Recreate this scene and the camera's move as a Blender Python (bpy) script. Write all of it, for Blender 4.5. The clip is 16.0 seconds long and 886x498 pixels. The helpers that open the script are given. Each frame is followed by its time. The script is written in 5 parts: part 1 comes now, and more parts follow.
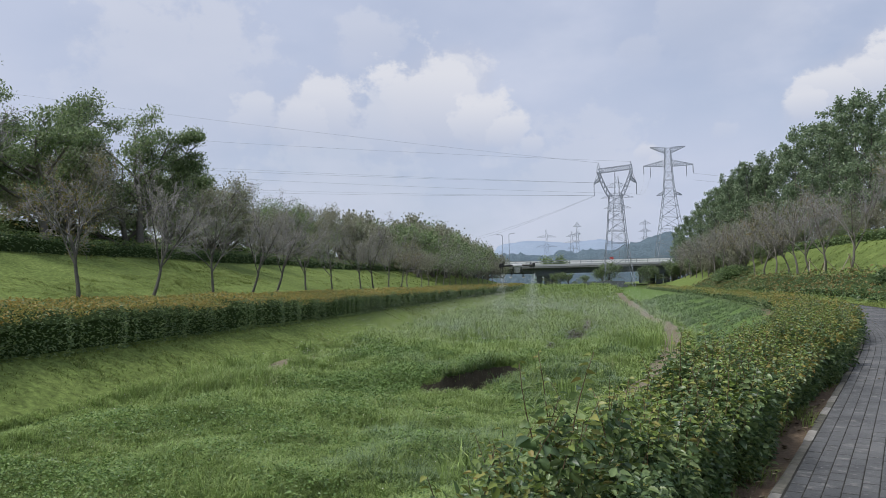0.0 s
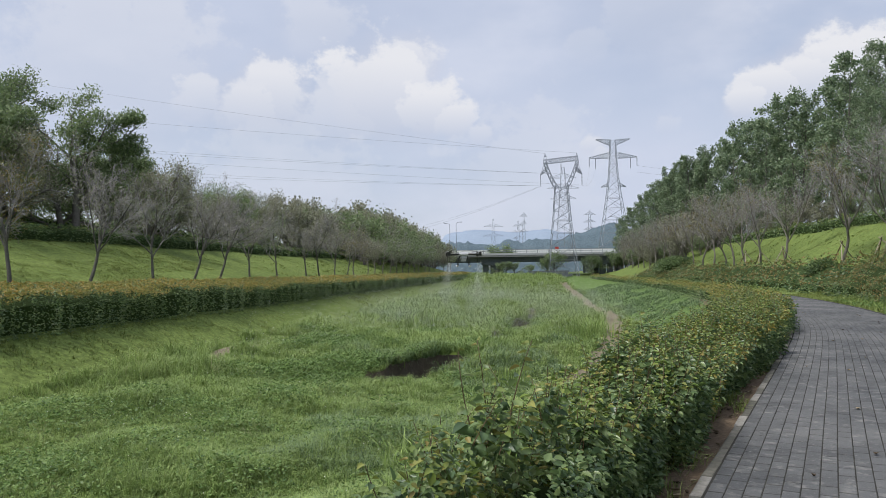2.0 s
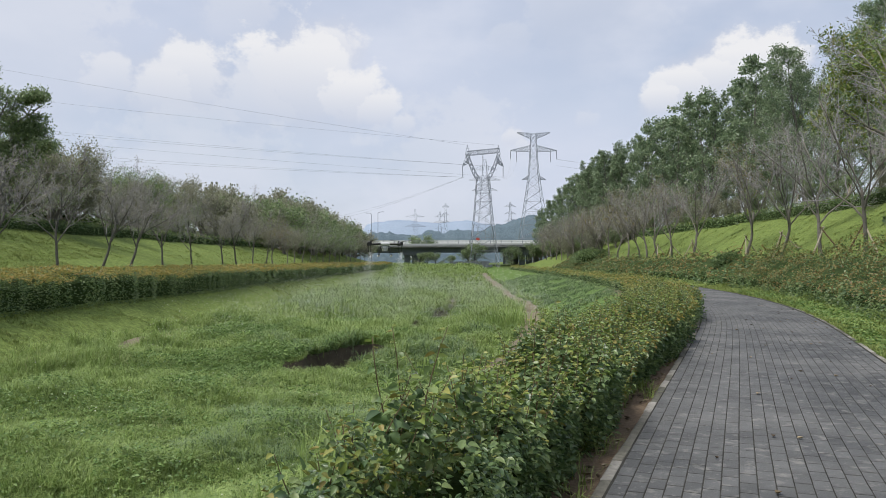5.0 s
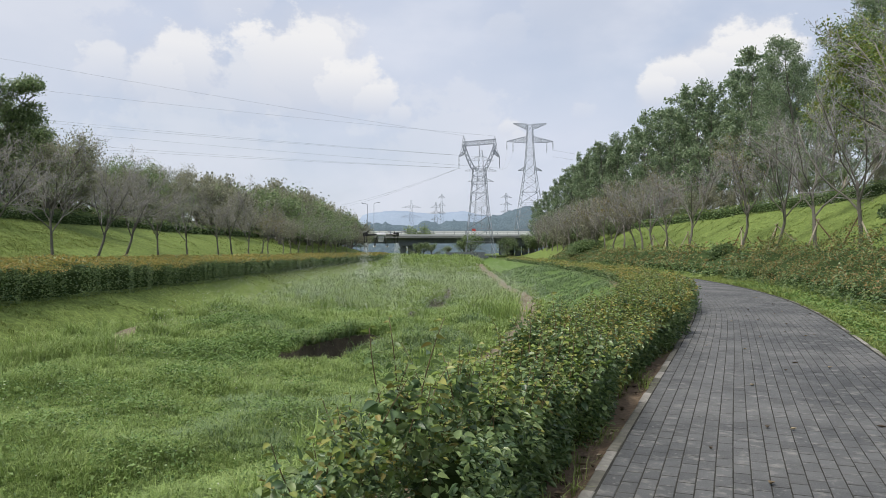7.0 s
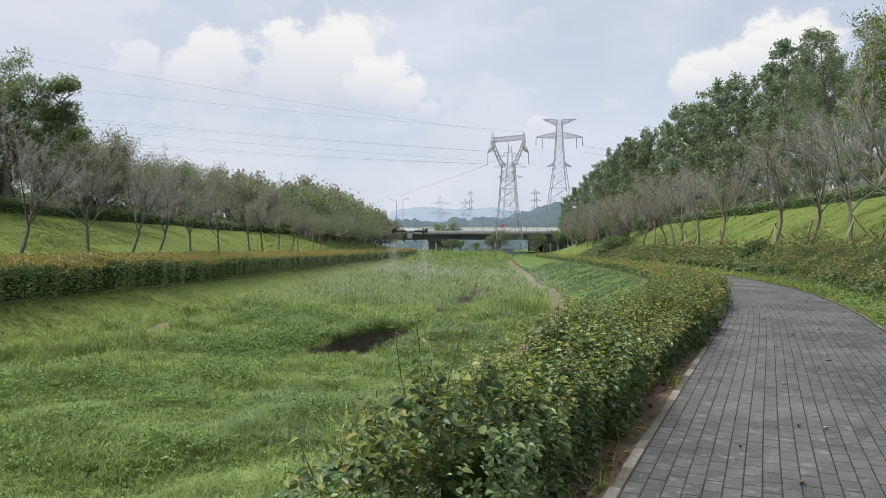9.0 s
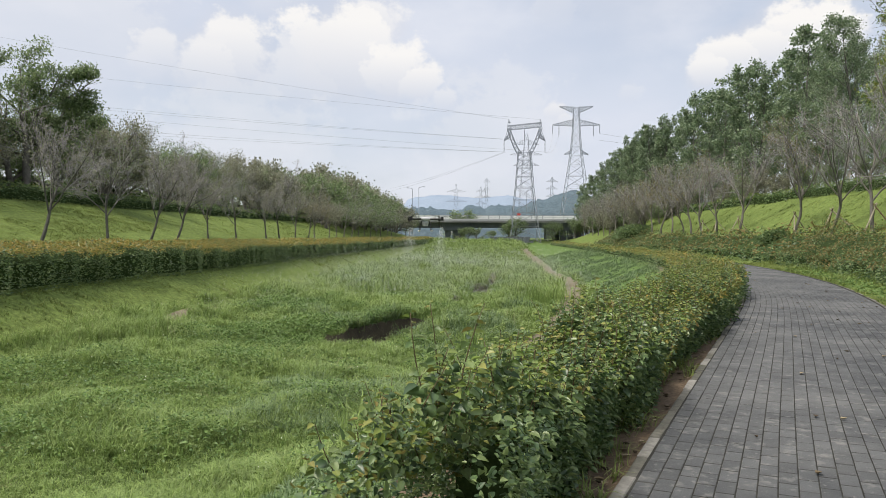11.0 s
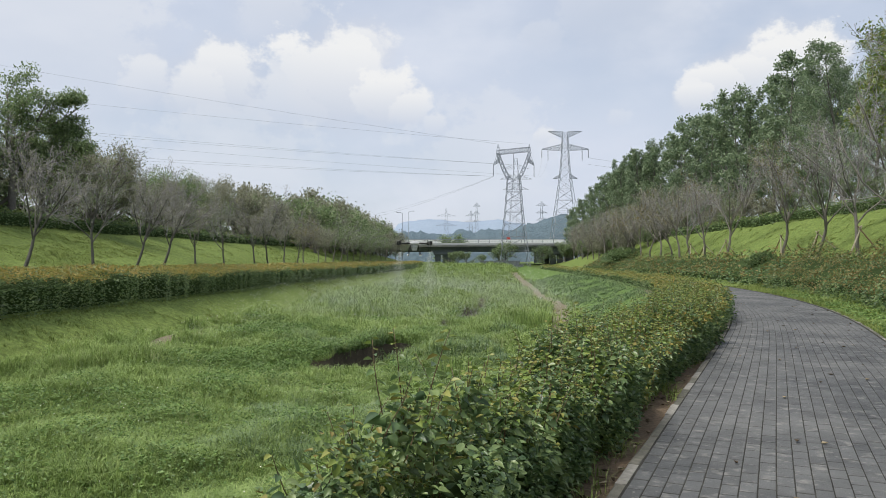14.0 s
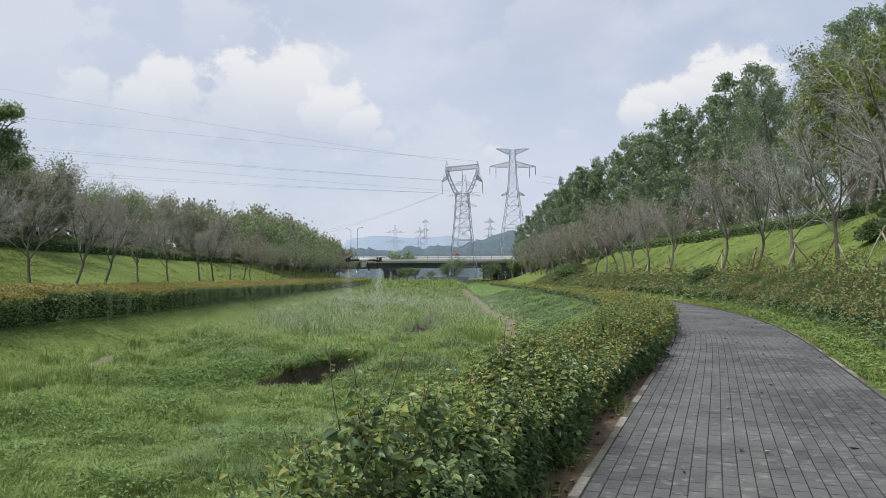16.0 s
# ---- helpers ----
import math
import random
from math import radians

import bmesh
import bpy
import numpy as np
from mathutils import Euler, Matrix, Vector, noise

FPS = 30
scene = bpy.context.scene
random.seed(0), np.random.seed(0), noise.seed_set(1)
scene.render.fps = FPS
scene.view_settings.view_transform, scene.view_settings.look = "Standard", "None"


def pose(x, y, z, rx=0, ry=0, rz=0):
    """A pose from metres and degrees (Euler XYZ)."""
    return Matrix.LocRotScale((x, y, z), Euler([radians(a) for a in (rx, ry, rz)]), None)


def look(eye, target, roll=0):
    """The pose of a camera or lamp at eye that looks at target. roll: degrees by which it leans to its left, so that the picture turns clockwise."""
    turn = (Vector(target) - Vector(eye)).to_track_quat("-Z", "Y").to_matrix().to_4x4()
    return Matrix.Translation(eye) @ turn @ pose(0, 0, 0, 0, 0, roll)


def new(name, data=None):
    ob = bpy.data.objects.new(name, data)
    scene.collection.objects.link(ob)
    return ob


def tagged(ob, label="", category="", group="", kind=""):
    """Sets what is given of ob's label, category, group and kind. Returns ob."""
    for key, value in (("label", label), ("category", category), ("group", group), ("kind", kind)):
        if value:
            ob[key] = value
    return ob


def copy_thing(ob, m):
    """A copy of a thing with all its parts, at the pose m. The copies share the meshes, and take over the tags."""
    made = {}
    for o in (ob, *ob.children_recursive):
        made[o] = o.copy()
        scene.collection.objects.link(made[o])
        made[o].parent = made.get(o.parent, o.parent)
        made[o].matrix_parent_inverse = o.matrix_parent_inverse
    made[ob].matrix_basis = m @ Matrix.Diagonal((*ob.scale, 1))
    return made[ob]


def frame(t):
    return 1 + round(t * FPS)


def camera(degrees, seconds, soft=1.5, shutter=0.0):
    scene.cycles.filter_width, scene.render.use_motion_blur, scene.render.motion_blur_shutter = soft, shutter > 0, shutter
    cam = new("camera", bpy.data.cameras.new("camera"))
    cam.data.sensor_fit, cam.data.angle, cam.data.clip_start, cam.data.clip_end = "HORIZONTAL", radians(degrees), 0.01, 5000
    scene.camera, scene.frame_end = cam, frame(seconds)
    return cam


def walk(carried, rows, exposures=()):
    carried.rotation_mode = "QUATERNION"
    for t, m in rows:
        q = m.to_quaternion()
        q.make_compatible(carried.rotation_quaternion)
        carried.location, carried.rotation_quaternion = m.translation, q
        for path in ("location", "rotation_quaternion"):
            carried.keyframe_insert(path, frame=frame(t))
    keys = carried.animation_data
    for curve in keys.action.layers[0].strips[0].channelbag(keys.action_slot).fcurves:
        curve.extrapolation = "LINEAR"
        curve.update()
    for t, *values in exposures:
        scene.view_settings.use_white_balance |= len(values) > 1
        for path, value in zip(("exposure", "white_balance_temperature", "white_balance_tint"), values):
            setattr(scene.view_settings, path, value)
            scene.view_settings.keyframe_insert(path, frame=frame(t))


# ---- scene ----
cam = camera(61.8, 16.0, soft=0.65)
PATH = [
    (0, (0.014, -0.029, 1.586), (-0.265, 1.95, 1.68), -1.2),
    (0.5, (0.022, -0.015, 1.586), (-0.217, 1.968, 1.672), -1.1),
    (1, (0.02, -0.014, 1.583), (-0.186, 1.974, 1.661), -0.9),
    (1.5, (0.029, -0.013, 1.581), (-0.146, 1.978, 1.65), -0.8),
    (2, (0.042, -0.027, 1.583), (-0.096, 1.968, 1.643), -0.7),
    (2.5, (0.058, -0.034, 1.587), (-0.045, 1.963, 1.639), -0.7),
    (3, (0.058, -0.044, 1.586), (-0.018, 1.954, 1.634), -0.6),
    (3.5, (0.062, -0.026, 1.582), (0.015, 1.973, 1.625), -0.6),
    (4, (0.067, -0.01, 1.576), (0.063, 1.99, 1.616), -0.5),
    (4.5, (0.07, 0.009, 1.572), (0.111, 2.008, 1.609), -0.3),
    (5, (0.064, 0.022, 1.564), (0.137, 2.02, 1.596), -0.2),
    (7.5, (0.06, 0.015, 1.565), (0.144, 2.013, 1.563), -0.0),
    (8, (0.063, 0.008, 1.562), (0.12, 2.007, 1.553), -0.0),
    (8.5, (0.07, 0.018, 1.562), (0.1, 2.018, 1.554), -0.0),
    (9, (0.075, -0.007, 1.567), (0.081, 1.993, 1.564), 0.0),
    (9.5, (0.073, -0.01, 1.565), (0.056, 1.99, 1.557), 0.1),
    (10, (0.075, -0.016, 1.563), (0.04, 1.984, 1.54), 0.2),
    (12.3, (0.079, 0.008, 1.584), (0.043, 2.007, 1.546), -0.0),
    (12.5, (0.087, 0.018, 1.58), (0.049, 2.018, 1.553), -0.1),
    (13, (0.107, 0.022, 1.584), (0.068, 2.021, 1.585), -0.2),
    (13.5, (0.145, 0.024, 1.579), (0.109, 2.024, 1.6), -0.2),
    (14, (0.189, 0.035, 1.575), (0.178, 2.035, 1.605), -0.1),
    (14.5, (0.221, 0.046, 1.572), (0.245, 2.046, 1.607), -0.0),
    (15, (0.217, 0.039, 1.574), (0.282, 2.038, 1.618), -0.2),
    (15.5, (0.18, 0.022, 1.573), (0.285, 2.018, 1.634), -0.4),
    (16, (0.155, 0.008, 1.57), (0.282, 2.003, 1.644), -0.4),
]
walk(cam, [(t, look(eye, target, roll)) for t, eye, target, roll in PATH],
     ((0.0, 0.10, 6250, 13), (2.0, 0.24, 6420, 12), (5.0, 0.31, 6550, 11), (8.0, 0.38, 6700, 10), (10.0, 0.42, 6800, 9), (12.5, 0.48, 6950, 13), (14.0, 0.36, 6650, 9), (16.0, 0.3, 6550, 10)))

# ---- world and sun ----
world = bpy.data.worlds.new("world")
scene.world = world
world.use_nodes = True
wn, wl = world.node_tree.nodes, world.node_tree.links
wn.clear()
SUN_EL, SUN_AZ = 60.0, -118.0     # degrees above the horizon, and to the left of +y when negative


def node(tree, kind, **sets):
    n = tree.nodes.new(kind)
    for key, value in sets.items():
        n.inputs[key].default_value = value
    return n


def build_sky():
    t = world.node_tree
    sky = t.nodes.new("ShaderNodeTexSky")
    sky.sky_type, sky.sun_disc = "NISHITA", False
    sky.sun_elevation, sky.sun_rotation = radians(SUN_EL), radians(SUN_AZ)
    sky.air_density, sky.dust_density, sky.ozone_density = 1.0, 2.0, 1.0
    tint = node(t, "ShaderNodeMix")
    tint.data_type, tint.blend_type = "RGBA", "MULTIPLY"
    tint.inputs[0].default_value = 1.0
    tint.inputs[7].default_value = (SKY_GAIN, SKY_GAIN, SKY_GAIN, 1)
    t.links.new(sky.outputs[0], tint.inputs[6])
    coord = t.nodes.new("ShaderNodeTexCoord")

    def math_node(op, a, b=None, clamp=False):
        n = t.nodes.new("ShaderNodeMath")
        n.operation, n.use_clamp = op, clamp
        for i, v in enumerate((a, b)):
            if v is None:
                continue
            if isinstance(v, (int, float)):
                n.inputs[i].default_value = v
            else:
                t.links.new(v, n.inputs[i])
        return n.outputs[0]

    def noise_at(scale, detail, rough, stretch=1.6, shift=0.0):
        m = t.nodes.new("ShaderNodeMapping")
        m.inputs["Scale"].default_value = (1, 1, stretch)
        m.inputs["Location"].default_value = (shift, shift * 0.7, 0)
        t.links.new(coord.outputs["Generated"], m.inputs["Vector"])
        n = node(t, "ShaderNodeTexNoise", Scale=scale, Detail=detail, Roughness=rough)
        t.links.new(m.outputs[0], n.inputs["Vector"])
        return n.outputs[0]

    parted = t.nodes.new("ShaderNodeSeparateXYZ")
    t.links.new(coord.outputs["Generated"], parted.inputs[0])

    def smooth(value, lo, hi):
        n = t.nodes.new("ShaderNodeMapRange")
        n.interpolation_type = "SMOOTHSTEP"
        n.inputs[1].default_value, n.inputs[2].default_value = lo, hi
        t.links.new(value, n.inputs[0])
        return n.outputs[0]

    def blend(factor, a, b):
        n = t.nodes.new("ShaderNodeMix")
        n.data_type = "RGBA"
        for i, v in ((0, factor), (6, a), (7, b)):
            if isinstance(v, (int, float)):
                n.inputs[i].default_value = v
            elif isinstance(v, tuple):
                n.inputs[i].default_value = (*v, 1)
            else:
                t.links.new(v, n.inputs[i])
        return n.outputs[2]

    # a thin even veil over the blue, then heaped clouds with bright tops that fade into grey bellies
    veil = smooth(noise_at(1.9, 4, 0.5, 2.0, 0.4), 0.30, 0.72)
    ground_sky = blend(blend(0.6, veil, (1.0, 1.0, 1.0)), tint.outputs[2], VEIL)
    ground_sky = blend(math_node("MULTIPLY", smooth(noise_at(3.4, 5, 0.55, 2.0, 3.3), 0.42, 0.72), 0.75), ground_sky, VEIL_LIGHT)
    billow = math_node("MULTIPLY", math_node("SUBTRACT", noise_at(17.0, 9, 0.62, 1.25, 1.3), 0.5), 2.3)
    wisp = math_node("MULTIPLY", math_node("SUBTRACT", noise_at(7.0, 6, 0.55, 1.2, 5.1), 0.5), 1.1)
    body, bright = None, None
    for px, pz, size, power in CLOUDS:
        way, size = Vector((px, 1.0, pz - 0.017)).normalized(), size * 0.84
        away = t.nodes.new("ShaderNodeVectorMath")
        away.operation = "DISTANCE"
        away.inputs[1].default_value = way
        t.links.new(coord.outputs["Generated"], away.inputs[0])
        depth = math_node("SUBTRACT", 1.0, math_node("DIVIDE", away.outputs["Value"], size * 1.3))
        edge = smooth(math_node("ADD", depth, billow), 0.08, 0.42)
        soft_edge = math_node("MULTIPLY", smooth(math_node("ADD", depth, wisp), 0.0, 0.55), power)
        high = math_node("ADD", math_node("DIVIDE", math_node("SUBTRACT", parted.outputs[2], way[2]), size * 1.25), 0.55, True)
        top = math_node("MULTIPLY", math_node("MULTIPLY", edge, high), power)
        body = soft_edge if body is None else math_node("MAXIMUM", body, soft_edge)
        bright = top if bright is None else math_node("MAXIMUM", bright, top)
    final = blend(math_node("MULTIPLY", body, 0.55), ground_sky, CLOUD_DARK)
    final = blend(bright, final, CLOUD_LIGHT)
    back = t.nodes.new("ShaderNodeBackground")
    back.inputs["Strength"].default_value = SKY_STRENGTH
    t.links.new(final, back.inputs["Color"])
    out = t.nodes.new("ShaderNodeOutputWorld")
    t.links.new(back.outputs[0], out.inputs["Surface"])


SKY_GAIN, SKY_STRENGTH = 0.11, 1.0
CLOUD_LIGHT, CLOUD_DARK = (0.68, 0.69, 0.71), (0.505, 0.535, 0.615)
VEIL, VEIL_LIGHT = (0.505, 0.555, 0.665), (0.56, 0.60, 0.69)
# tangents of the bearing and the height above the horizon, the radius, and how solid the cloud is
CLOUDS = ((-0.30, 0.262, 0.062, 0.85), (-0.345, 0.248, 0.05, 0.7), (-0.405, 0.262, 0.042, 0.55), (-0.15, 0.262, 0.085, 0.95), (-0.115, 0.30, 0.05, 0.75), (-0.085, 0.235, 0.05, 0.95),
          (-0.055, 0.222, 0.036, 0.85), (-0.015, 0.20, 0.022, 0.4), (-0.215, 0.235, 0.06, 0.5), (0.447, 0.275, 0.055, 1.0), (0.49, 0.278, 0.055, 1.0), (0.405, 0.262, 0.045, 0.95),
          (0.365, 0.252, 0.042, 0.95), (0.33, 0.235, 0.03, 0.85), (0.132, 0.182, 0.02, 0.5), (0.145, 0.172, 0.016, 0.4), (0.08, 0.195, 0.02, 0.22), (0.23, 0.21, 0.02, 0.2), (0.13, 0.315, 0.03, 0.15),
          (-0.52, 0.32, 0.14, 0.35), (-0.24, 0.35, 0.06, 0.3), (0.25, 0.36, 0.10, 0.22), (-0.29, 0.14, 0.12, 0.22), (0.05, 0.13, 0.12, 0.2),
          (2.4, 0.8, 0.4, 0.7), (-2.6, 0.9, 0.4, 0.7), (0.0, 1.8, 0.4, 0.5))
build_sky()
sun = new("sun", bpy.data.lights.new("sun", "SUN"))
sun.data.energy, sun.data.angle, sun.data.color = 3.65, radians(24), (1.0, 0.96, 0.88)
sun.matrix_world = look(
    (math.sin(radians(SUN_AZ)) * math.cos(radians(SUN_EL)) * 90, math.cos(radians(SUN_AZ)) * math.cos(radians(SUN_EL)) * 90,
     math.sin(radians(SUN_EL)) * 90), (0, 0, 0))


# ---- materials ----
def material(name, stops, rough=0.6, by="object", scale=6.0, detail=6.0, fine=0.35, bump=0.0, bump_scale=60.0, leaf=0.0, metal=0.0, spec=0.4,
             mottle=0.25):
    """A procedural surface: a colour ramp driven by one random value per piece or by noise, mottled by a finer noise."""
    m = bpy.data.materials.new(name)
    m.use_nodes = True
    t = m.node_tree
    bsdf = t.nodes["Principled BSDF"]
    bsdf.inputs["Roughness"].default_value = rough
    bsdf.inputs["Metallic"].default_value = metal
    bsdf.inputs["Specular IOR Level"].default_value = spec
    coord = t.nodes.new("ShaderNodeNewGeometry")
    big = node(t, "ShaderNodeTexNoise", Scale=scale, Detail=detail, Roughness=0.6)
    small = node(t, "ShaderNodeTexNoise", Scale=scale * 9, Detail=4.0, Roughness=0.65)
    t.links.new(coord.outputs["Position"], big.inputs["Vector"])
    t.links.new(coord.outputs["Position"], small.inputs["Vector"])
    ramp = t.nodes.new("ShaderNodeValToRGB")
    while len(ramp.color_ramp.elements) < len(stops):
        ramp.color_ramp.elements.new(0.5)
    for i, (e, (p, c)) in enumerate(zip(ramp.color_ramp.elements, stops)):
        e.position, e.color = p, (*c, 1)
    value = t.nodes.new("ShaderNodeMix")
    value.data_type = "FLOAT"
    value.inputs[0].default_value = fine
    if by == "island":
        t.links.new(coord.outputs["Random Per Island"], value.inputs[2])
    elif by == "piece":
        info = t.nodes.new("ShaderNodeObjectInfo")
        t.links.new(info.outputs["Random"], value.inputs[2])
    else:
        t.links.new(big.outputs[0], value.inputs[2])
    t.links.new(big.outputs[0] if by in ("island", "piece") else small.outputs[0], value.inputs[3])
    t.links.new(value.outputs[0], ramp.inputs[0])
    spots = t.nodes.new("ShaderNodeMapRange")
    spots.inputs[1].default_value, spots.inputs[2].default_value = 0.3, 0.7
    spots.inputs[3].default_value, spots.inputs[4].default_value = 1.0 - mottle, 1.0 + mottle
    t.links.new(small.outputs[0], spots.inputs[0])
    mul = t.nodes.new("ShaderNodeVectorMath")
    mul.operation = "SCALE"
    t.links.new(ramp.outputs[0], mul.inputs[0])
    t.links.new(spots.outputs[0], mul.inputs["Scale"])
    t.links.new(mul.outputs[0], bsdf.inputs["Base Color"])
    if bump:
        b = t.nodes.new("ShaderNodeBump")
        b.inputs["Strength"].default_value, b.inputs["Distance"].default_value = bump, 0.02
        grain = node(t, "ShaderNodeTexNoise", Scale=bump_scale, Detail=5.0, Roughness=0.65)
        t.links.new(coord.outputs["Position"], grain.inputs["Vector"])
        t.links.new(grain.outputs[0], b.inputs["Height"])
        t.links.new(b.outputs[0], bsdf.inputs["Normal"])
    if leaf:
        out = t.nodes["Material Output"]
        glow = t.nodes.new("ShaderNodeBsdfTranslucent")
        both = t.nodes.new("ShaderNodeMixShader")
        both.inputs[0].default_value = leaf
        t.links.new(mul.outputs[0], glow.inputs["Color"])
        t.links.new(bsdf.outputs[0], both.inputs[1])
        t.links.new(glow.outputs[0], both.inputs[2])
        t.links.new(both.outputs[0], out.inputs["Surface"])
    return m


def greens(a, b, c):
    return ((0.15, a), (0.5, b), (0.85, c))


def paving(name, single):
    """Dark slate-grey paving blocks, each its own shade, dusted over and scuffed pale in places."""
    m = material(name, greens((0.046, 0.049, 0.053), (0.064, 0.068, 0.073), (0.094, 0.098, 0.103)), 0.72, "piece" if single else "island", 0.8, fine=0.5, bump=0.6, bump_scale=140, spec=0.3, mottle=0.12)
    t = m.node_tree
    bsdf = t.nodes["Principled BSDF"]
    place = t.nodes.new("ShaderNodeNewGeometry")
    colour = bsdf.inputs["Base Color"].links[0].from_socket
    for scale, detail, lo, hi, share, tone in ((0.45, 4.0, 0.44, 0.70, 0.65, (0.17, 0.171, 0.17)), (7.0, 7.0, 0.56, 0.70, 0.6, (0.27, 0.265, 0.25)), (23.0, 5.0, 0.60, 0.72, 0.5, (0.30, 0.295, 0.28)), (1.7, 6.0, 0.60, 0.74, 0.5, (0.045, 0.046, 0.047))):
        n = node(t, "ShaderNodeTexNoise", Scale=scale, Detail=detail, Roughness=0.62)
        t.links.new(place.outputs["Position"], n.inputs["Vector"])
        r = t.nodes.new("ShaderNodeMapRange")
        r.inputs[1].default_value, r.inputs[2].default_value, r.inputs[4].default_value = lo, hi, share
        t.links.new(n.outputs[0], r.inputs[0])
        mix = t.nodes.new("ShaderNodeMix")
        mix.data_type = "RGBA"
        mix.inputs[7].default_value = (*tone, 1)
        t.links.new(r.outputs[0], mix.inputs[0])
        t.links.new(colour, mix.inputs[6])
        colour = mix.outputs[2]
    t.links.new(colour, bsdf.inputs["Base Color"])
    return m


M_GROUND = material("turf", greens((0.04, 0.055, 0.02), (0.075, 0.11, 0.032), (0.12, 0.165, 0.05)), 0.95, scale=0.6, bump=0.8, bump_scale=25, spec=0.1, mottle=0.4)
M_LAWN = material("lawn", greens((0.08, 0.115, 0.034), (0.12, 0.165, 0.046), (0.165, 0.21, 0.066)), 0.95, scale=0.7, bump=0.9, bump_scale=16, spec=0.1, mottle=0.45, fine=0.3)
M_BANK = material("bank_turf", greens((0.06, 0.10, 0.03), (0.09, 0.145, 0.042), (0.13, 0.19, 0.06)), 0.95, scale=0.7, bump=0.9, bump_scale=18, spec=0.1, mottle=0.4)
M_SOIL = material("soil", greens((0.08, 0.058, 0.038), (0.145, 0.108, 0.075), (0.21, 0.165, 0.12)), 0.95, scale=3, bump=0.8, bump_scale=40, spec=0.1)
# Brown mud of the hole; the gully borrows it for its shade.
M_MUD_SHADE = material("mud_and_shade", greens((0.026, 0.022, 0.015), (0.06, 0.05, 0.034), (0.12, 0.10, 0.07)), 0.8, scale=3, bump=0.9, bump_scale=14, spec=0.2)
M_TRAIL = material("trail_dirt", greens((0.10, 0.09, 0.06), (0.16, 0.14, 0.10), (0.24, 0.20, 0.15)), 0.95, scale=2, bump=0.6, bump_scale=30, spec=0.1)
M_BLADE = material("grass_blade", greens((0.10, 0.15, 0.045), (0.215, 0.31, 0.09), (0.37, 0.445, 0.165)), 0.5, by="island", scale=0.45, fine=0.6, leaf=0.3, spec=0.3)
M_COARSE = material("coarse_blade", greens((0.075, 0.125, 0.055), (0.14, 0.215, 0.095), (0.25, 0.33, 0.17)), 0.45, by="island", scale=0.6, fine=0.4, leaf=0.3, spec=0.35)
M_SEED = material("seed_grass", greens((0.20, 0.24, 0.10), (0.30, 0.33, 0.16), (0.42, 0.42, 0.24)), 0.7, by="island", scale=0.4, fine=0.3, leaf=0.3, spec=0.2)
M_LAWNBLADE = material("lawn_blade", greens((0.13, 0.17, 0.05), (0.20, 0.26, 0.075), (0.29, 0.33, 0.12)), 0.6, by="island", scale=0.35, fine=0.4, leaf=0.3, spec=0.2)
M_LEAF = material("hedge_leaf", greens((0.065, 0.115, 0.055), (0.125, 0.195, 0.075), (0.215, 0.285, 0.115)), 0.36, by="island", scale=1.0, fine=0.2, leaf=0.36, spec=0.5)
M_YOUNG = material("young_leaf", greens((0.20, 0.22, 0.055), (0.31, 0.27, 0.07), (0.38, 0.255, 0.075)), 0.42, by="island", scale=0.9, fine=0.25, leaf=0.3)
M_TIP = material("tip_leaf", greens((0.115, 0.18, 0.045), (0.185, 0.245, 0.06), (0.26, 0.22, 0.07)), 0.5, by="island", scale=0.5, fine=0.3, leaf=0.3, spec=0.3)
M_FRESH = material("fresh_leaf", greens((0.11, 0.18, 0.04), (0.18, 0.25, 0.055), (0.27, 0.27, 0.08)), 0.42, by="island", scale=0.9, fine=0.25, leaf=0.3)
# Near-black green: the shade inside the foliage is put into this filler's colour.
M_SHADE_CORE = material("hedge_core", greens((0.02, 0.035, 0.014), (0.035, 0.055, 0.02), (0.05, 0.07, 0.028)), 0.95, scale=5, spec=0.05)
M_STEM = material("stem", greens((0.05, 0.03, 0.018), (0.09, 0.06, 0.03), (0.12, 0.09, 0.04)), 0.7, scale=8)
M_BARK = material("bark", greens((0.085, 0.077, 0.068), (0.15, 0.14, 0.125), (0.22, 0.205, 0.19)), 0.9, scale=5, bump=0.7, bump_scale=50, spec=0.15)
M_TRUNK = material("row_tree_bark", greens((0.055, 0.054, 0.048), (0.10, 0.098, 0.088), (0.18, 0.175, 0.16)), 0.9, scale=7, bump=0.8, bump_scale=60, spec=0.15)
M_TWIG = material("twig", greens((0.17, 0.16, 0.165), (0.25, 0.24, 0.245), (0.35, 0.335, 0.335)), 0.9, scale=5, spec=0.1)
M_EUC = material("eucalyptus_leaf", greens((0.10, 0.155, 0.09), (0.18, 0.25, 0.14), (0.28, 0.345, 0.21)), 0.42, by="island", scale=0.6, fine=0.3, leaf=0.38)
M_TREELEAF = material("tree_leaf", greens((0.105, 0.155, 0.075), (0.175, 0.245, 0.11), (0.26, 0.325, 0.16)), 0.5, by="island", scale=0.6, fine=0.3, leaf=0.36)
M_DULL = material("dull_leaf", greens((0.15, 0.165, 0.11), (0.225, 0.235, 0.16), (0.31, 0.30, 0.215)), 0.6, by="island", scale=0.5, fine=0.4, leaf=0.36)
M_RUST = material("rusty_leaf", greens((0.14, 0.145, 0.05), (0.22, 0.18, 0.065), (0.27, 0.17, 0.08)), 0.5, by="island", scale=0.5, fine=0.4, leaf=0.3)
M_FLOWER = material("white_flower", greens((0.55, 0.57, 0.50), (0.66, 0.67, 0.62), (0.75, 0.75, 0.70)), 0.7, by="island", scale=2)
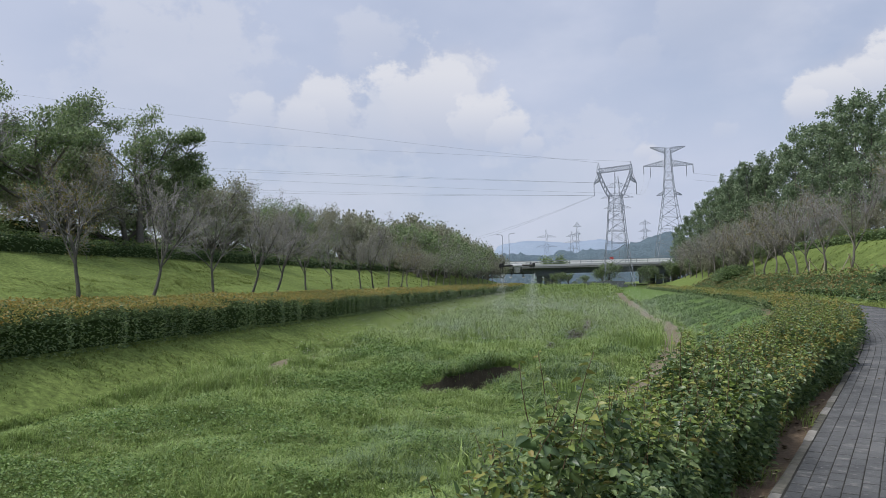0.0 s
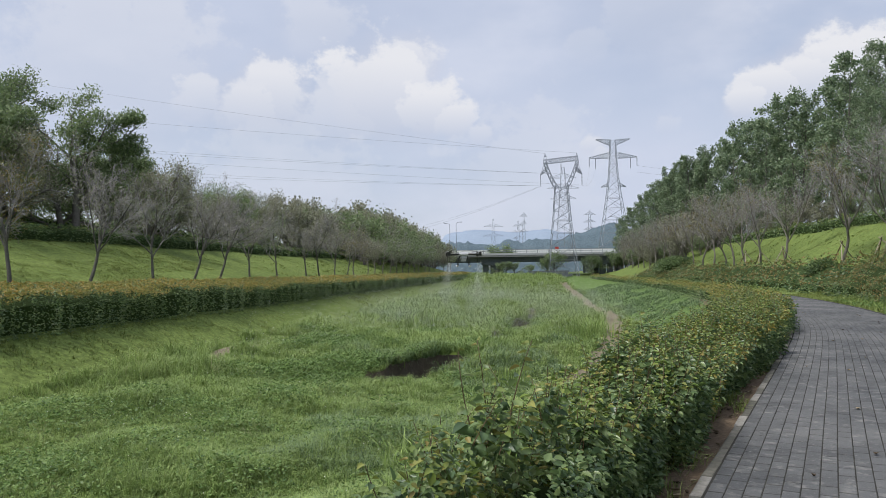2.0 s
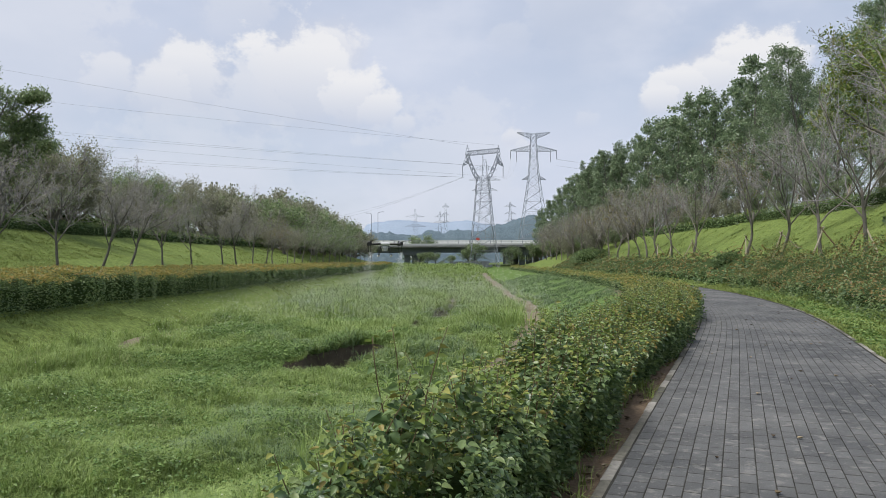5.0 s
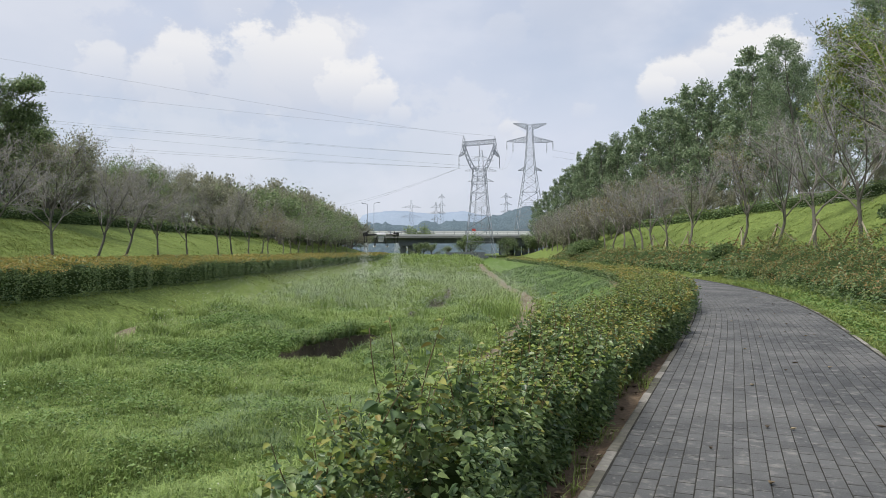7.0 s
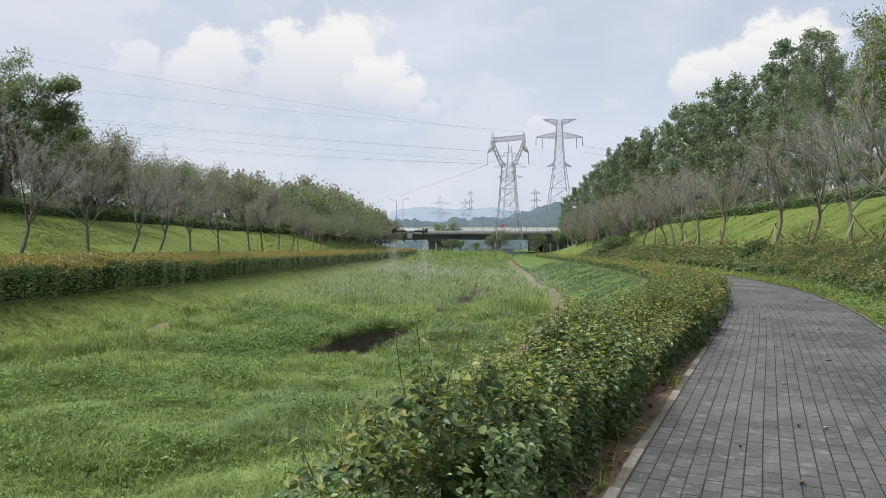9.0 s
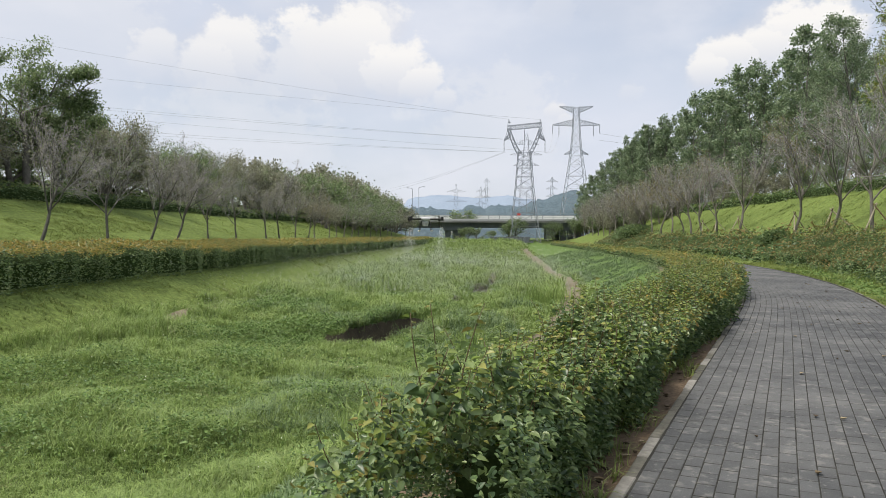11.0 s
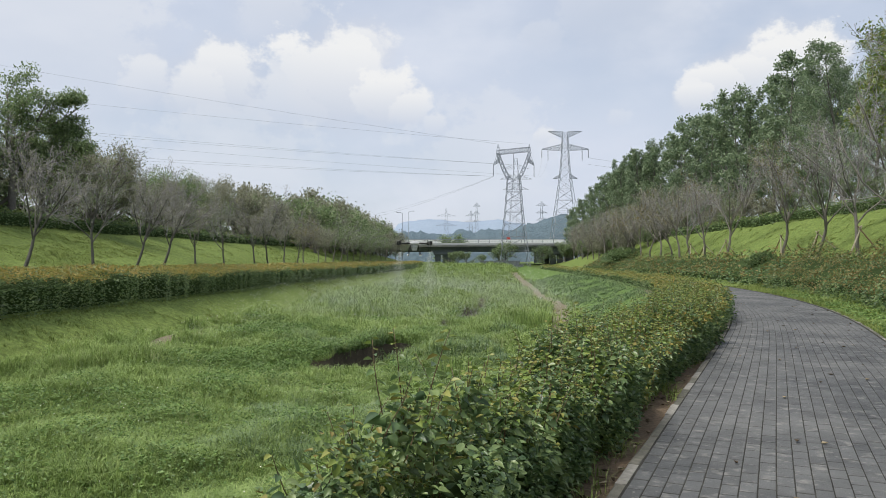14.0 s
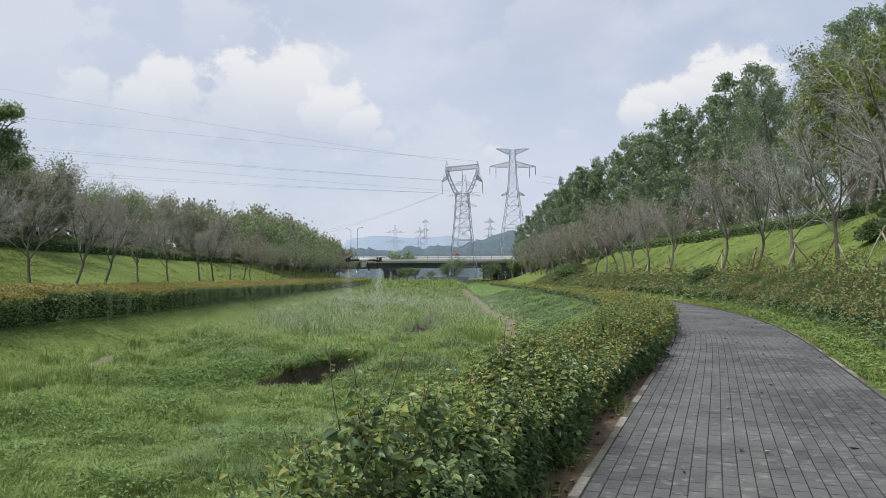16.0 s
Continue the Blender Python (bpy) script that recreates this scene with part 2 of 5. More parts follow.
M_DRYLEAF = material("dry_leaf", greens((0.12, 0.15, 0.05), (0.19, 0.18, 0.06), (0.26, 0.18, 0.07)), 0.6, by="island", scale=0.6, fine=0.3, leaf=0.25)
M_PAVER = paving("paver", False)
M_PAVER1 = paving("paver_single", True)
M_JOINT = material("joint_sand", greens((0.018, 0.018, 0.017), (0.034, 0.034, 0.031), (0.10, 0.098, 0.088)), 0.95, scale=4, spec=0.1)
M_KERB = material("kerb", greens((0.075, 0.075, 0.06), (0.13, 0.126, 0.11), (0.28, 0.27, 0.25)), 0.85, by="piece", scale=2, fine=0.5, bump=0.5, bump_scale=60, spec=0.2)
M_PALE = material("pale_concrete", greens((0.33, 0.34, 0.36), (0.42, 0.43, 0.45), (0.50, 0.51, 0.52)), 0.8, scale=0.5, spec=0.2, mottle=0.1)
# Darkened, blued grey: deck shade and haze in the colour; weir stones share it.
M_SHADE_STONE = material("shade_and_stone_grey", greens((0.10, 0.112, 0.13), (0.14, 0.155, 0.175), (0.19, 0.205, 0.22)), 0.9, scale=0.5, spec=0.1)
M_CONC = material("concrete", greens((0.22, 0.22, 0.22), (0.30, 0.30, 0.30), (0.38, 0.38, 0.37)), 0.85, scale=0.4, spec=0.2)
M_STEEL = material("galvanised_steel", greens((0.17, 0.195, 0.235), (0.21, 0.235, 0.275), (0.25, 0.275, 0.31)), 0.55, scale=0.6)
M_WIRE = material("wire", greens((0.16, 0.18, 0.21), (0.19, 0.21, 0.24), (0.22, 0.24, 0.27)), 0.6, scale=0.2)
# Blue-grey distance haze is mixed straight into the hill colour.
M_HAZED_HILL = material("hazed_hill", greens((0.21, 0.26, 0.33), (0.23, 0.285, 0.36), (0.26, 0.31, 0.39)), 1.0, scale=0.02, spec=0.0, mottle=0.05)
# Woodland green shifted to blue: the haze is part of this colour.
M_HAZED_WOOD = material("hazed_wood", greens((0.075, 0.105, 0.13), (0.095, 0.13, 0.155), (0.12, 0.155, 0.18)), 1.0, scale=0.1, spec=0.0)
M_WATER = material("ditch_water", greens((0.01, 0.01, 0.007), (0.016, 0.015, 0.01), (0.022, 0.02, 0.014)), 0.12, scale=2)
M_BLACK = material("carbon_black", greens((0.012, 0.012, 0.013), (0.018, 0.018, 0.02), (0.03, 0.03, 0.032)), 0.4, scale=20)
M_WHITE = material("white_plastic", greens((0.62, 0.63, 0.64), (0.72, 0.73, 0.74), (0.8, 0.8, 0.8)), 0.4, scale=5, mottle=0.04)
M_WEED = material("weed_leaf", greens((0.08, 0.145, 0.04), (0.13, 0.215, 0.058), (0.20, 0.30, 0.09)), 0.5, by="island", scale=0.5, fine=0.3, leaf=0.25)
M_LITTER = material("litter", greens((0.05, 0.035, 0.02), (0.16, 0.12, 0.07), (0.36, 0.30, 0.2)), 0.8, by="piece", scale=3, fine=0.2)
M_RED = material("red_paint", greens((0.40, 0.04, 0.03), (0.50, 0.06, 0.045), (0.55, 0.09, 0.07)), 0.5, scale=3, mottle=0.1)
M_GREY = material("grey_plastic", greens((0.36, 0.37, 0.39), (0.42, 0.43, 0.45), (0.5, 0.51, 0.52)), 0.4, scale=5, mottle=0.06)
M_WOOD = material("stake_wood", greens((0.22, 0.18, 0.13), (0.33, 0.29, 0.23), (0.42, 0.38, 0.32)), 0.9, scale=6, bump=0.3)


# ---- mesh helpers ----
def mesh_object(name, verts, faces, mats, index=None, parent=None, smooth=False):
    """One mesh object from arrays of corners and faces."""
    me = bpy.data.meshes.new(name)
    me.from_pydata(verts.tolist() if hasattr(verts, "tolist") else verts, [], faces.tolist() if hasattr(faces, "tolist") else faces)
    for m in (mats if isinstance(mats, (list, tuple)) else [mats]):
        me.materials.append(m)
    if index is not None:
        me.polygons.foreach_set("material_index", np.asarray(index, dtype=np.int32))
    if smooth:
        me.polygons.foreach_set("use_smooth", np.ones(len(me.polygons), dtype=bool))
    me.update()
    ob = new(name, me)
    if parent is not None:
        ob.parent = parent
    return ob


class Soup:
    """Collects corners and faces for one mesh."""

    def __init__(self):
        self.v, self.f, self.m, self.n = [], [], [], 0

    def add(self, verts, faces, mat=0):
        self.v.append(np.asarray(verts, float))
        self.f.extend([[i + self.n for i in f] for f in faces])
        self.m.extend([mat] * len(faces))
        self.n += len(verts)

    def beam(self, a, b, r, sides=4, r2=None, mat=0):
        a, b = np.asarray(a, float), np.asarray(b, float)
        d = b - a
        d = d / (np.linalg.norm(d) + 1e-9)
        s = np.cross(d, (0, 0, 1) if abs(d[2]) < 0.9 else (1, 0, 0))
        s /= np.linalg.norm(s)
        w = np.cross(d, s)
        k = np.arange(sides) * 2 * np.pi / sides + np.pi / 4
        ring = np.outer(np.cos(k), s) + np.outer(np.sin(k), w)
        v = np.vstack([a + ring * r, b + ring * (r if r2 is None else r2)])
        f = [[i, (i + 1) % sides, sides + (i + 1) % sides, sides + i] for i in range(sides)]
        f += [list(range(sides))[::-1], list(range(sides, 2 * sides))]
        self.add(v, f, mat)

    def tube(self, pts, radii, sides=5, mat=0):
        pts = np.asarray(pts, float)
        d = np.gradient(pts, axis=0)
        d /= np.linalg.norm(d, axis=1, keepdims=True) + 1e-9
        ref = np.array((0.31, 0.95, 0.05)) if abs(d[0][2]) > 0.6 else np.array((0.05, 0.1, 1.0))
        s = np.cross(d, ref)
        s /= np.linalg.norm(s, axis=1, keepdims=True) + 1e-9
        w = np.cross(d, s)
        k = np.arange(sides) * 2 * np.pi / sides
        v = (pts[:, None] + (np.cos(k)[None, :, None] * s[:, None] + np.sin(k)[None, :, None] * w[:, None]) * np.asarray(radii)[:, None, None]).reshape(-1, 3)
        f = [[j * sides + i, j * sides + (i + 1) % sides, (j + 1) * sides + (i + 1) % sides, (j + 1) * sides + i]
             for j in range(len(pts) - 1) for i in range(sides)]
        f.append([(len(pts) - 1) * sides + i for i in range(sides)])
        self.add(v, f, mat)

    def box(self, lo, hi, mat=0):
        (a, b, c), (d, e, g) = lo, hi
        v = [(a, b, c), (d, b, c), (d, e, c), (a, e, c), (a, b, g), (d, b, g), (d, e, g), (a, e, g)]
        self.add(v, [[3, 2, 1, 0], [4, 5, 6, 7], [0, 1, 5, 4], [1, 2, 6, 5], [2, 3, 7, 6], [3, 0, 4, 7]], mat)

    def make(self, name, mats, parent=None, smooth=False):
        return mesh_object(name, np.vstack(self.v), self.f, mats, self.m, parent, smooth)


def unit(a):
    return a / (np.linalg.norm(a, axis=1, keepdims=True) + 1e-9)


def leaf_arrays(pos, axis, normal, length, width, broad=False, fold=0.25):
    """Folded leaves: two triangles each, or two quads for broad ones. Returns corners and faces."""
    n = len(pos)
    axis = unit(axis)
    side = unit(np.cross(axis, normal))
    up = np.cross(side, axis)
    L, W = np.broadcast_to(length, n)[:, None], np.broadcast_to(width, n)[:, None]
    if broad:
        out = [pos]
        for k, w, dip in ((0.07, 0.30, 0.0), (0.34, 0.50, 0.01), (0.68, 0.33, 0.07)):
            out.append(pos + axis * L * k + side * W * w + up * (W * fold * w * 1.8 - L * dip))
        out.append(pos + axis * L - up * L * 0.22)
        for k, w, dip in ((0.68, 0.33, 0.07), (0.34, 0.50, 0.01), (0.07, 0.30, 0.0)):
            out.append(pos + axis * L * k - side * W * w + up * (W * fold * w * 1.8 - L * dip))
        v = np.stack(out, 1).reshape(-1, 3)
        b = np.arange(n)[:, None] * 8
        f = np.concatenate([b + np.array([[0, 1, 2, 3, 4]]), b + np.array([[0, 4, 5, 6, 7]])], 1).reshape(-1, 5)
    else:
        v = np.stack([pos, pos + axis * L * 0.45 + side * W * 0.5 + up * W * fold, pos + axis * L, pos + axis * L * 0.45 - side * W * 0.5 + up * W * fold], 1).reshape(-1, 3)
        b = np.arange(n)[:, None] * 4
        f = np.concatenate([b + np.array([[0, 1, 2]]), b + np.array([[0, 2, 3]])], 1).reshape(-1, 3)
    return v, f


# ---- the lie of the land ----
def plan_curve(ys, xs):
    ys, xs = np.array(ys, float), np.array(xs, float)
    fine = np.arange(-40, 420, 0.5)
    x = np.interp(fine, ys, xs, left=xs[0], right=xs[-1])
    k = np.exp(-0.5 * (np.arange(-14, 15) / 5.0) ** 2)
    k /= k.sum()
    x = np.convolve(np.pad(x, 14, mode="edge"), k, mode="valid")
    return lambda y: np.interp(y, fine, x)


path_left = plan_curve((-40, -8, 0, 4.9, 8.5, 12.7, 18.4, 25, 33, 45, 60, 80, 200, 420),
                       (-21, -4.6, -0.75, 1.3, 2.95, 4.8, 7.3, 9.6, 11.6, 13.6, 15.0, 16.2, 21.6, 31.5))
PATH_WIDTH, LEAN = 3.05, 0.045
FLOOR = -1.3


def bank_edge(y):
    """How far left of the kerb the bank of the valley begins, and where its foot lies."""
    return np.interp(y, (0, 5, 8, 14, 20, 40, 60, 100), (1.35, 1.6, 2.0, 2.25, 2.4, 2.5, 2.3, 2.1)), np.interp(y, (0, 20, 31, 38, 55, 100), (4.4, 5.1, 5.6, 5.8, 6.8, 7.1))


def across(x, y):
    """u: metres from the valley's middle line; v: metres to the right of the walk's kerb."""
    return x - LEAN * (y - 20), x - path_left(y)


def lattice_value(i, j, seed):
    h = np.sin(i * 127.1 + j * 311.7 + seed * 74.7) * 43758.5453
    return (h - np.floor(h)) * 2 - 1


def wave(x, y, size, seed=0.0):
    """Smooth random swells between about -1 and 1, of the given size in metres."""
    total = 0.0
    for octave, share in ((1.0, 0.75), (2.1, 0.4)):
        a = np.asarray(x, float) / size * 0.55 * octave + seed * 3.1
        b = np.asarray(y, float) / size * 0.55 * octave + seed * 1.7
        i, j = np.floor(a), np.floor(b)
        s, t = a - i, b - j
        s, t = s * s * (3 - 2 * s), t * t * (3 - 2 * t)
        low = lattice_value(i, j, seed) * (1 - s) + lattice_value(i + 1, j, seed) * s
        high = lattice_value(i, j + 1, seed) * (1 - s) + lattice_value(i + 1, j + 1, seed) * s
        total = total + share * (low * (1 - t) + high * t)
    return total


def hole_frame(x, y):
    """Distance from the hole's middle line as a share of its half width, and the side: negative towards the walk."""
    a, b = np.array((-3.0, 20.7)), np.array((-1.05, 24.6))
    length = np.linalg.norm(b - a)
    d = (b - a) / length
    px, py = x - a[0], y - a[1]
    s = px * d[0] + py * d[1]
    o = px * -d[1] + py * d[0] + 0.2 * wave(s, s * 0, 0.5, 4.0)
    e = np.maximum(np.maximum(-s, s - length), 0)
    half = np.interp(s, (0, 1.2, 3.0, length), (0.38, 0.50, 0.38, 0.20))
    return np.sqrt(o ** 2 + e ** 2) / half, o


def trodden(x, y):
    """The low, thinly grown apron on the walk's side of the hole."""
    r, o = hole_frame(x, y)
    return np.clip((3.4 - r) / 1.6, 0, 1) * np.clip(0.6 - o, 0, 1)


def pool_depth(x, y):
    """The washed-out hole in the valley floor and the gully behind it."""
    r, o = hole_frame(x, y)
    hole = 1.0 * np.clip((1.2 - r) * 2.4, 0, 1) ** 0.7
    gx = np.interp(y, (25, 32, 42, 52, 68), (-1.2, 0.15, 1.7, 2.6, 3.6)) + 0.35 * np.sin(y * 0.7) + 0.2 * np.sin(y * 1.9)
    g = np.abs(x - gx) / (0.42 + 0.25 * np.clip((y - 36) / 6, 0, 1))
    gully = (0.95 + 0.25 * np.sin(y * 0.9)) * np.clip(1.2 - g, 0, 1) ** 0.7 * np.clip((y - 26) / 9, 0.0, 1) * np.clip((68 - y) / 12, 0, 1)
    return hole, gully


def land(x, y, detail=True):
    x, y = np.asarray(x, float), np.asarray(y, float)
    u, v = across(x, y)
    floor = FLOOR + 0.21 * wave(x, y, 2.6) + 0.12 * wave(x, y, 0.9, 1.7) + 0.25 * np.clip((-u - 3) / 5, 0, 1)
    floor = floor - 0.34 * np.exp(-(((x + 2.0) / 1.1) ** 2 + ((y - 13.9) / 1.0) ** 2)) - 0.16 * np.exp(-(((x + 5.2) / 1.2) ** 2 + ((y - 18.6) / 0.8) ** 2))
    rise = np.clip((y - 62) / 95, 0, 1)
    floor = floor + 1.95 * rise * rise * (3 - 2 * rise)
    left = np.interp(-u, (8.2, 9.2, 11.2, 14.0, 15.4, 22.0, 25.0, 60.0, 400.0), (FLOOR - 0.3, -1.0, 0.0, 0.85, 1.3, 3.25, 3.5, 3.9, 4.0))
    edge, foot = bank_edge(y)
    slope = np.clip((v + foot) / (foot - edge), -0.4, 1.0)
    right = np.where(v < -edge, (FLOOR + 0.05) * (1 - slope) - 0.04 * slope,
                     np.interp(v, (-2.0, 0.0, 4.2, 4.9, 7.6, 13.2, 16.0, 60.0, 400.0), (0.0, 0.0, 0.02, 0.22, 1.75, 4.75, 5.1, 6.0, 6.0)))
    z = np.maximum(np.maximum(left, right), np.where((u > -9.2) & (v < 0.6 - foot), floor, -9))
    rough = np.where((v > -0.3) & (v < 3.4), 0.0, 1.0)
    bank = np.where((u < -9.4) | (v > 4.5), 1.0, 0.0)
    z = z + rough * 0.02 * wave(x, y, 0.7, 3.1) + bank * 0.07 * wave(x, y, 3.3, 0.4)
    hole, gully = pool_depth(x, y)
    z = z - hole - gully - 0.22 * trodden(x, y) * (hole < 0.02) + 0.12 * np.clip(2.4 - hole_frame(x, y)[0], 0, 1) * (hole_frame(x, y)[1] > 0) * (hole < 0.02)
    # beyond the bridge the banks level out
    k = np.clip((y - 150) / 40, 0, 1)
    k = k * k * (3 - 2 * k)
    far = 0.5 + np.clip((np.abs(u) - 14) / 12, 0, 1) * 0.5
    return z * (1 - k) + far * k


def steps(*runs):
    """Coordinates from runs of (from, to, step)."""
    return np.concatenate([np.arange(a, b, s) for a, b, s in runs])


def build_ground():
    xs = steps((-900, -300, 150), (-300, -80, 20), (-80, -30, 4), (-30, -16, 0.8), (-16, -6, 0.3), (-6, 3, 0.14), (3, 22, 0.3), (22, 40, 0.9), (40, 100, 5), (100, 300, 25), (300, 901, 150))
    ys = steps((-60, -10, 5), (-10, 2, 0.6), (2, 20, 0.25), (20, 28, 0.14), (28, 64, 0.3), (64, 120, 1.0), (120, 220, 3), (220, 500, 20), (500, 3001, 250))
    X, Y = np.meshgrid(xs, ys)
    Z = land(X, Y)
    v = np.stack([X.ravel(), Y.ravel(), Z.ravel()], 1)
    nx, ny = len(xs), len(ys)
    i = (np.arange(ny - 1)[:, None] * nx + np.arange(nx - 1)[None]).ravel()
    f = np.stack([i, i + 1, i + nx + 1, i + nx], 1)
    cx, cy = (X[:-1, :-1] + X[1:, 1:]).ravel() / 2, (Y[:-1, :-1] + Y[1:, 1:]).ravel() / 2
    u, vv = across(cx, cy)
    hole, gully = (np.max(np.stack([d[:-1, :-1], d[1:, :-1], d[:-1, 1:], d[1:, 1:]]), 0).ravel() for d in pool_depth(X, Y))
    idx = np.zeros(len(f), int)
    idx[(u < -9.3) | (vv > 3.3)] = 1
    edge, foot = bank_edge(cy)
    idx[(vv > -foot) & (vv < -edge)] = 5
    idx[(vv > -edge) & (vv <= 0.1) & (cy < 40)] = 2
    # Mud in the hole; in the gully the same dark colour stands for shade.
    idx[(hole > 0.01) | (gully > 0.3)] = 3
    idx[on_trail(cx, cy)] = 4
    ob = mesh_object("ground", v, f, [M_GROUND, M_LAWN, M_SOIL, M_MUD_SHADE, M_TRAIL, M_BANK], idx, smooth=True)
    return tagged(ob, "grassy valley floor and mown banks of a dry channel", "ground", kind="structure")


def on_trail(x, y):
    """Trodden strips along the feet of both banks."""
    u, v = across(x, y)
    a = np.abs(u + 8.35 + 0.35 * np.sin(y * 0.31) + 0.1 * np.sin(y * 1.7)) < (0.17 + 0.10 * np.sin(y * 0.9))
    b = np.abs(v + bank_edge(y)[1] + 0.5 + 0.1 * np.sin(y * 0.23)) < 0.5 + 0.1 * np.sin(y * 1.3)
    return (a & (y > 14) & (y < 34)) | (b & (y > 19) & (y < 110))


build_ground()


# ---- hedges ----
def hedge_points(rng, n, line, y0, y1, width, height, bulge=0.08, weight=None, tilt=(1.0, 1.0)):
    """Points over the rounded top and flanks of a hedge that follows line(y); width runs to the right of the line. Returns places and outward ways."""
    y = rng.uniform(0, 1, n)
    y = y0 + (y1 - y0) * (y if weight is None else y ** weight)
    width = width(y) if callable(width) else width
    span = width + 2 * height
    s = rng.uniform(0, 1, n) * span
    a = np.clip((s - height) / width, 0, 1)
    flank = np.where(s < height, -1.0, np.where(s > height + width, 1.0, 0.0))
    h = np.where(flank < 0, s, np.where(flank > 0, span - s, height)) / height
    h = np.where(flank == 0, 1.0, h)
    lump = 1 + bulge * 1.3 * wave(y * 1.6, a * 3.0, 1.0, 2.0) + bulge * wave(y * 2.2, a * 4.0, 0.33, 5.0)
    if bulge > 0.25:
        lump = np.maximum(lump + 0.30 * wave(y, a * 2.0, 2.2, 11.0), 0.3)
    inset = np.where(flank != 0, 0.10 * h ** 4 * width * 0.5 + 0.06 * (1 - h), 0.0)
    x = line(y) + a * width + np.where(flank < 0, inset, np.where(flank > 0, -inset, 0))
    x = x + flank * 0.12 * (lump - 1) / max(bulge, 0.01)
    edge = np.minimum(a, 1 - a)
    top = height * (1 - 0.10 * np.clip(1 - edge / 0.15, 0, 1) ** 2 * (flank == 0)) * lump
    base = land(line(y) + np.clip(a, 0.02, 0.98) * width, y)
    z = base + np.where(flank == 0, top, height * h * lump * 0.92) * (tilt[0] + (tilt[1] - tilt[0]) * a)
    out = np.stack([flank + (a - 0.5) * 0.5 * (flank == 0), rng.normal(0, 0.25, n), np.where(flank == 0, 1.0, 0.25)], 1)
    return np.stack([x, y, z], 1), unit(out), h * (flank == 0) + 0.82 * h * (flank != 0)


# Closed dark body behind the leaves, added in place of the shaded depth.
def hedge_core(line, y0, y1, width, height, step, parent, tilt=(1.0, 1.0)):
    ys = np.arange(y0, y1 + step, step)
    width = width(ys) if callable(width) else width
    prof = [(0.16, 0.0), (0.15, 0.62), (0.26, 0.74), (0.5, 0.78), (0.74, 0.74), (0.85, 0.62), (0.84, 0.0)]
    rows = []
    for a, h in prof:
        x = line(ys) + a * width
        lump = 1 + 0.25 * wave(ys * 1.6, a * 3.0, 1.0, 2.0)
        rows.append(np.stack([x, ys, land(x, ys) + h * height * lump * (tilt[0] + (tilt[1] - tilt[0]) * a) - (0.1 if h == 0 else 0)], 1))
    v = np.stack(rows, 1).reshape(-1, 3)
    k = len(prof)
    f = [[j * k + i, (j + 1) * k + i, (j + 1) * k + i + 1, j * k + i + 1] for j in range(len(ys) - 1) for i in range(k - 1)]
    f += [list(range(k)), [(len(ys) - 1) * k + i for i in range(k)][::-1]]
    return mesh_object("hedge_core", v, f, M_SHADE_CORE, None, parent)


def foliage(name, sets, mats, parent):
    """One mesh of leaves from several (corners, faces, material index) sets."""
    vs, fs, ms, n = [], [], [], 0
    for v, f, m in sets:
        if len(v) == 0:
            continue
        vs.append(v)
        fs.extend((f + n).tolist())
        ms.append(np.full(len(f), m))
        n += len(v)
    return tagged(mesh_object(name, np.vstack(vs), fs, mats, np.concatenate(ms), parent, len(fs[0]) == 5), kind="stuff")


def build_hedge(name, label, line, y0, y1, width, height, bands, leaf, mats, young_from=0.85, young_share=0.8, bulge=0.08, seed=1, broad_to=0.0, tilt=(1.0, 1.0)):
    rng = np.random.default_rng(seed)
    root = new(name)
    root.location = (float(line(y0)), y0, float(land(line(y0), y0)))
    inv = Matrix.Translation(-root.location)
    tagged(root, label, "hedge", kind="thing")
    sets = []
    for a, b, n, size in bands:
        p, out, h = hedge_points(rng, n, line, a, b, width, height, bulge, None, tilt)
        p = p + out * rng.uniform(-0.10, 0.05, n)[:, None]
        axis = unit(rng.normal(0, 0.7, (n, 3)) * np.array((1, 1, 0.6)) + out * np.array((0.7, 0.7, 0.2)) + np.array((0, 0, -0.1)))
        nor = unit(out * 0.6 + np.array((0, 0, 0.9)) + rng.normal(0, 0.45, (n, 3)))
        L = leaf * size * (np.exp(np.clip(rng.normal(0, 0.28, n), -0.6, 0.5)) if b <= broad_to else rng.uniform(0.6, 1.3, n))
        young = (h > young_from + rng.normal(0, 0.07, n) + (0.22 * wave(p[:, 1] * 0.5, p[:, 0] * 0.2, 1.0, 9.0) if bulge > 0.25 else 0.0)) & (rng.uniform(0, 1, n) < young_share * (np.clip((p[:, 1] - 1) / 10, 0.5, 1) if broad_to else 1.0))
        broad = b <= broad_to
        late = young & (p[:, 1] > 8) & (rng.uniform(0, 1, n) < 0.55) if broad_to else np.zeros(n, bool)
        for m, pick in ((0, ~young), (1, young & ~late), (2, late)):
            v, f = leaf_arrays(p[pick], axis[pick], nor[pick], L[pick], L[pick] * (0.68 if broad else 0.62), broad)
            sets.append((v, f, m))
    tri = [s for s in sets if len(s[1]) and s[1].shape[1] == 3]
    quad = [s for s in sets if len(s[1]) and s[1].shape[1] == 5]
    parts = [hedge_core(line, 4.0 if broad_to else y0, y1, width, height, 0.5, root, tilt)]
    for k, group in (("leaves", tri), ("broad_leaves", quad)):
        if group:
            parts.append(foliage(k, group, mats, root))
    for o in parts:
        o.matrix_parent_inverse = inv
    return root


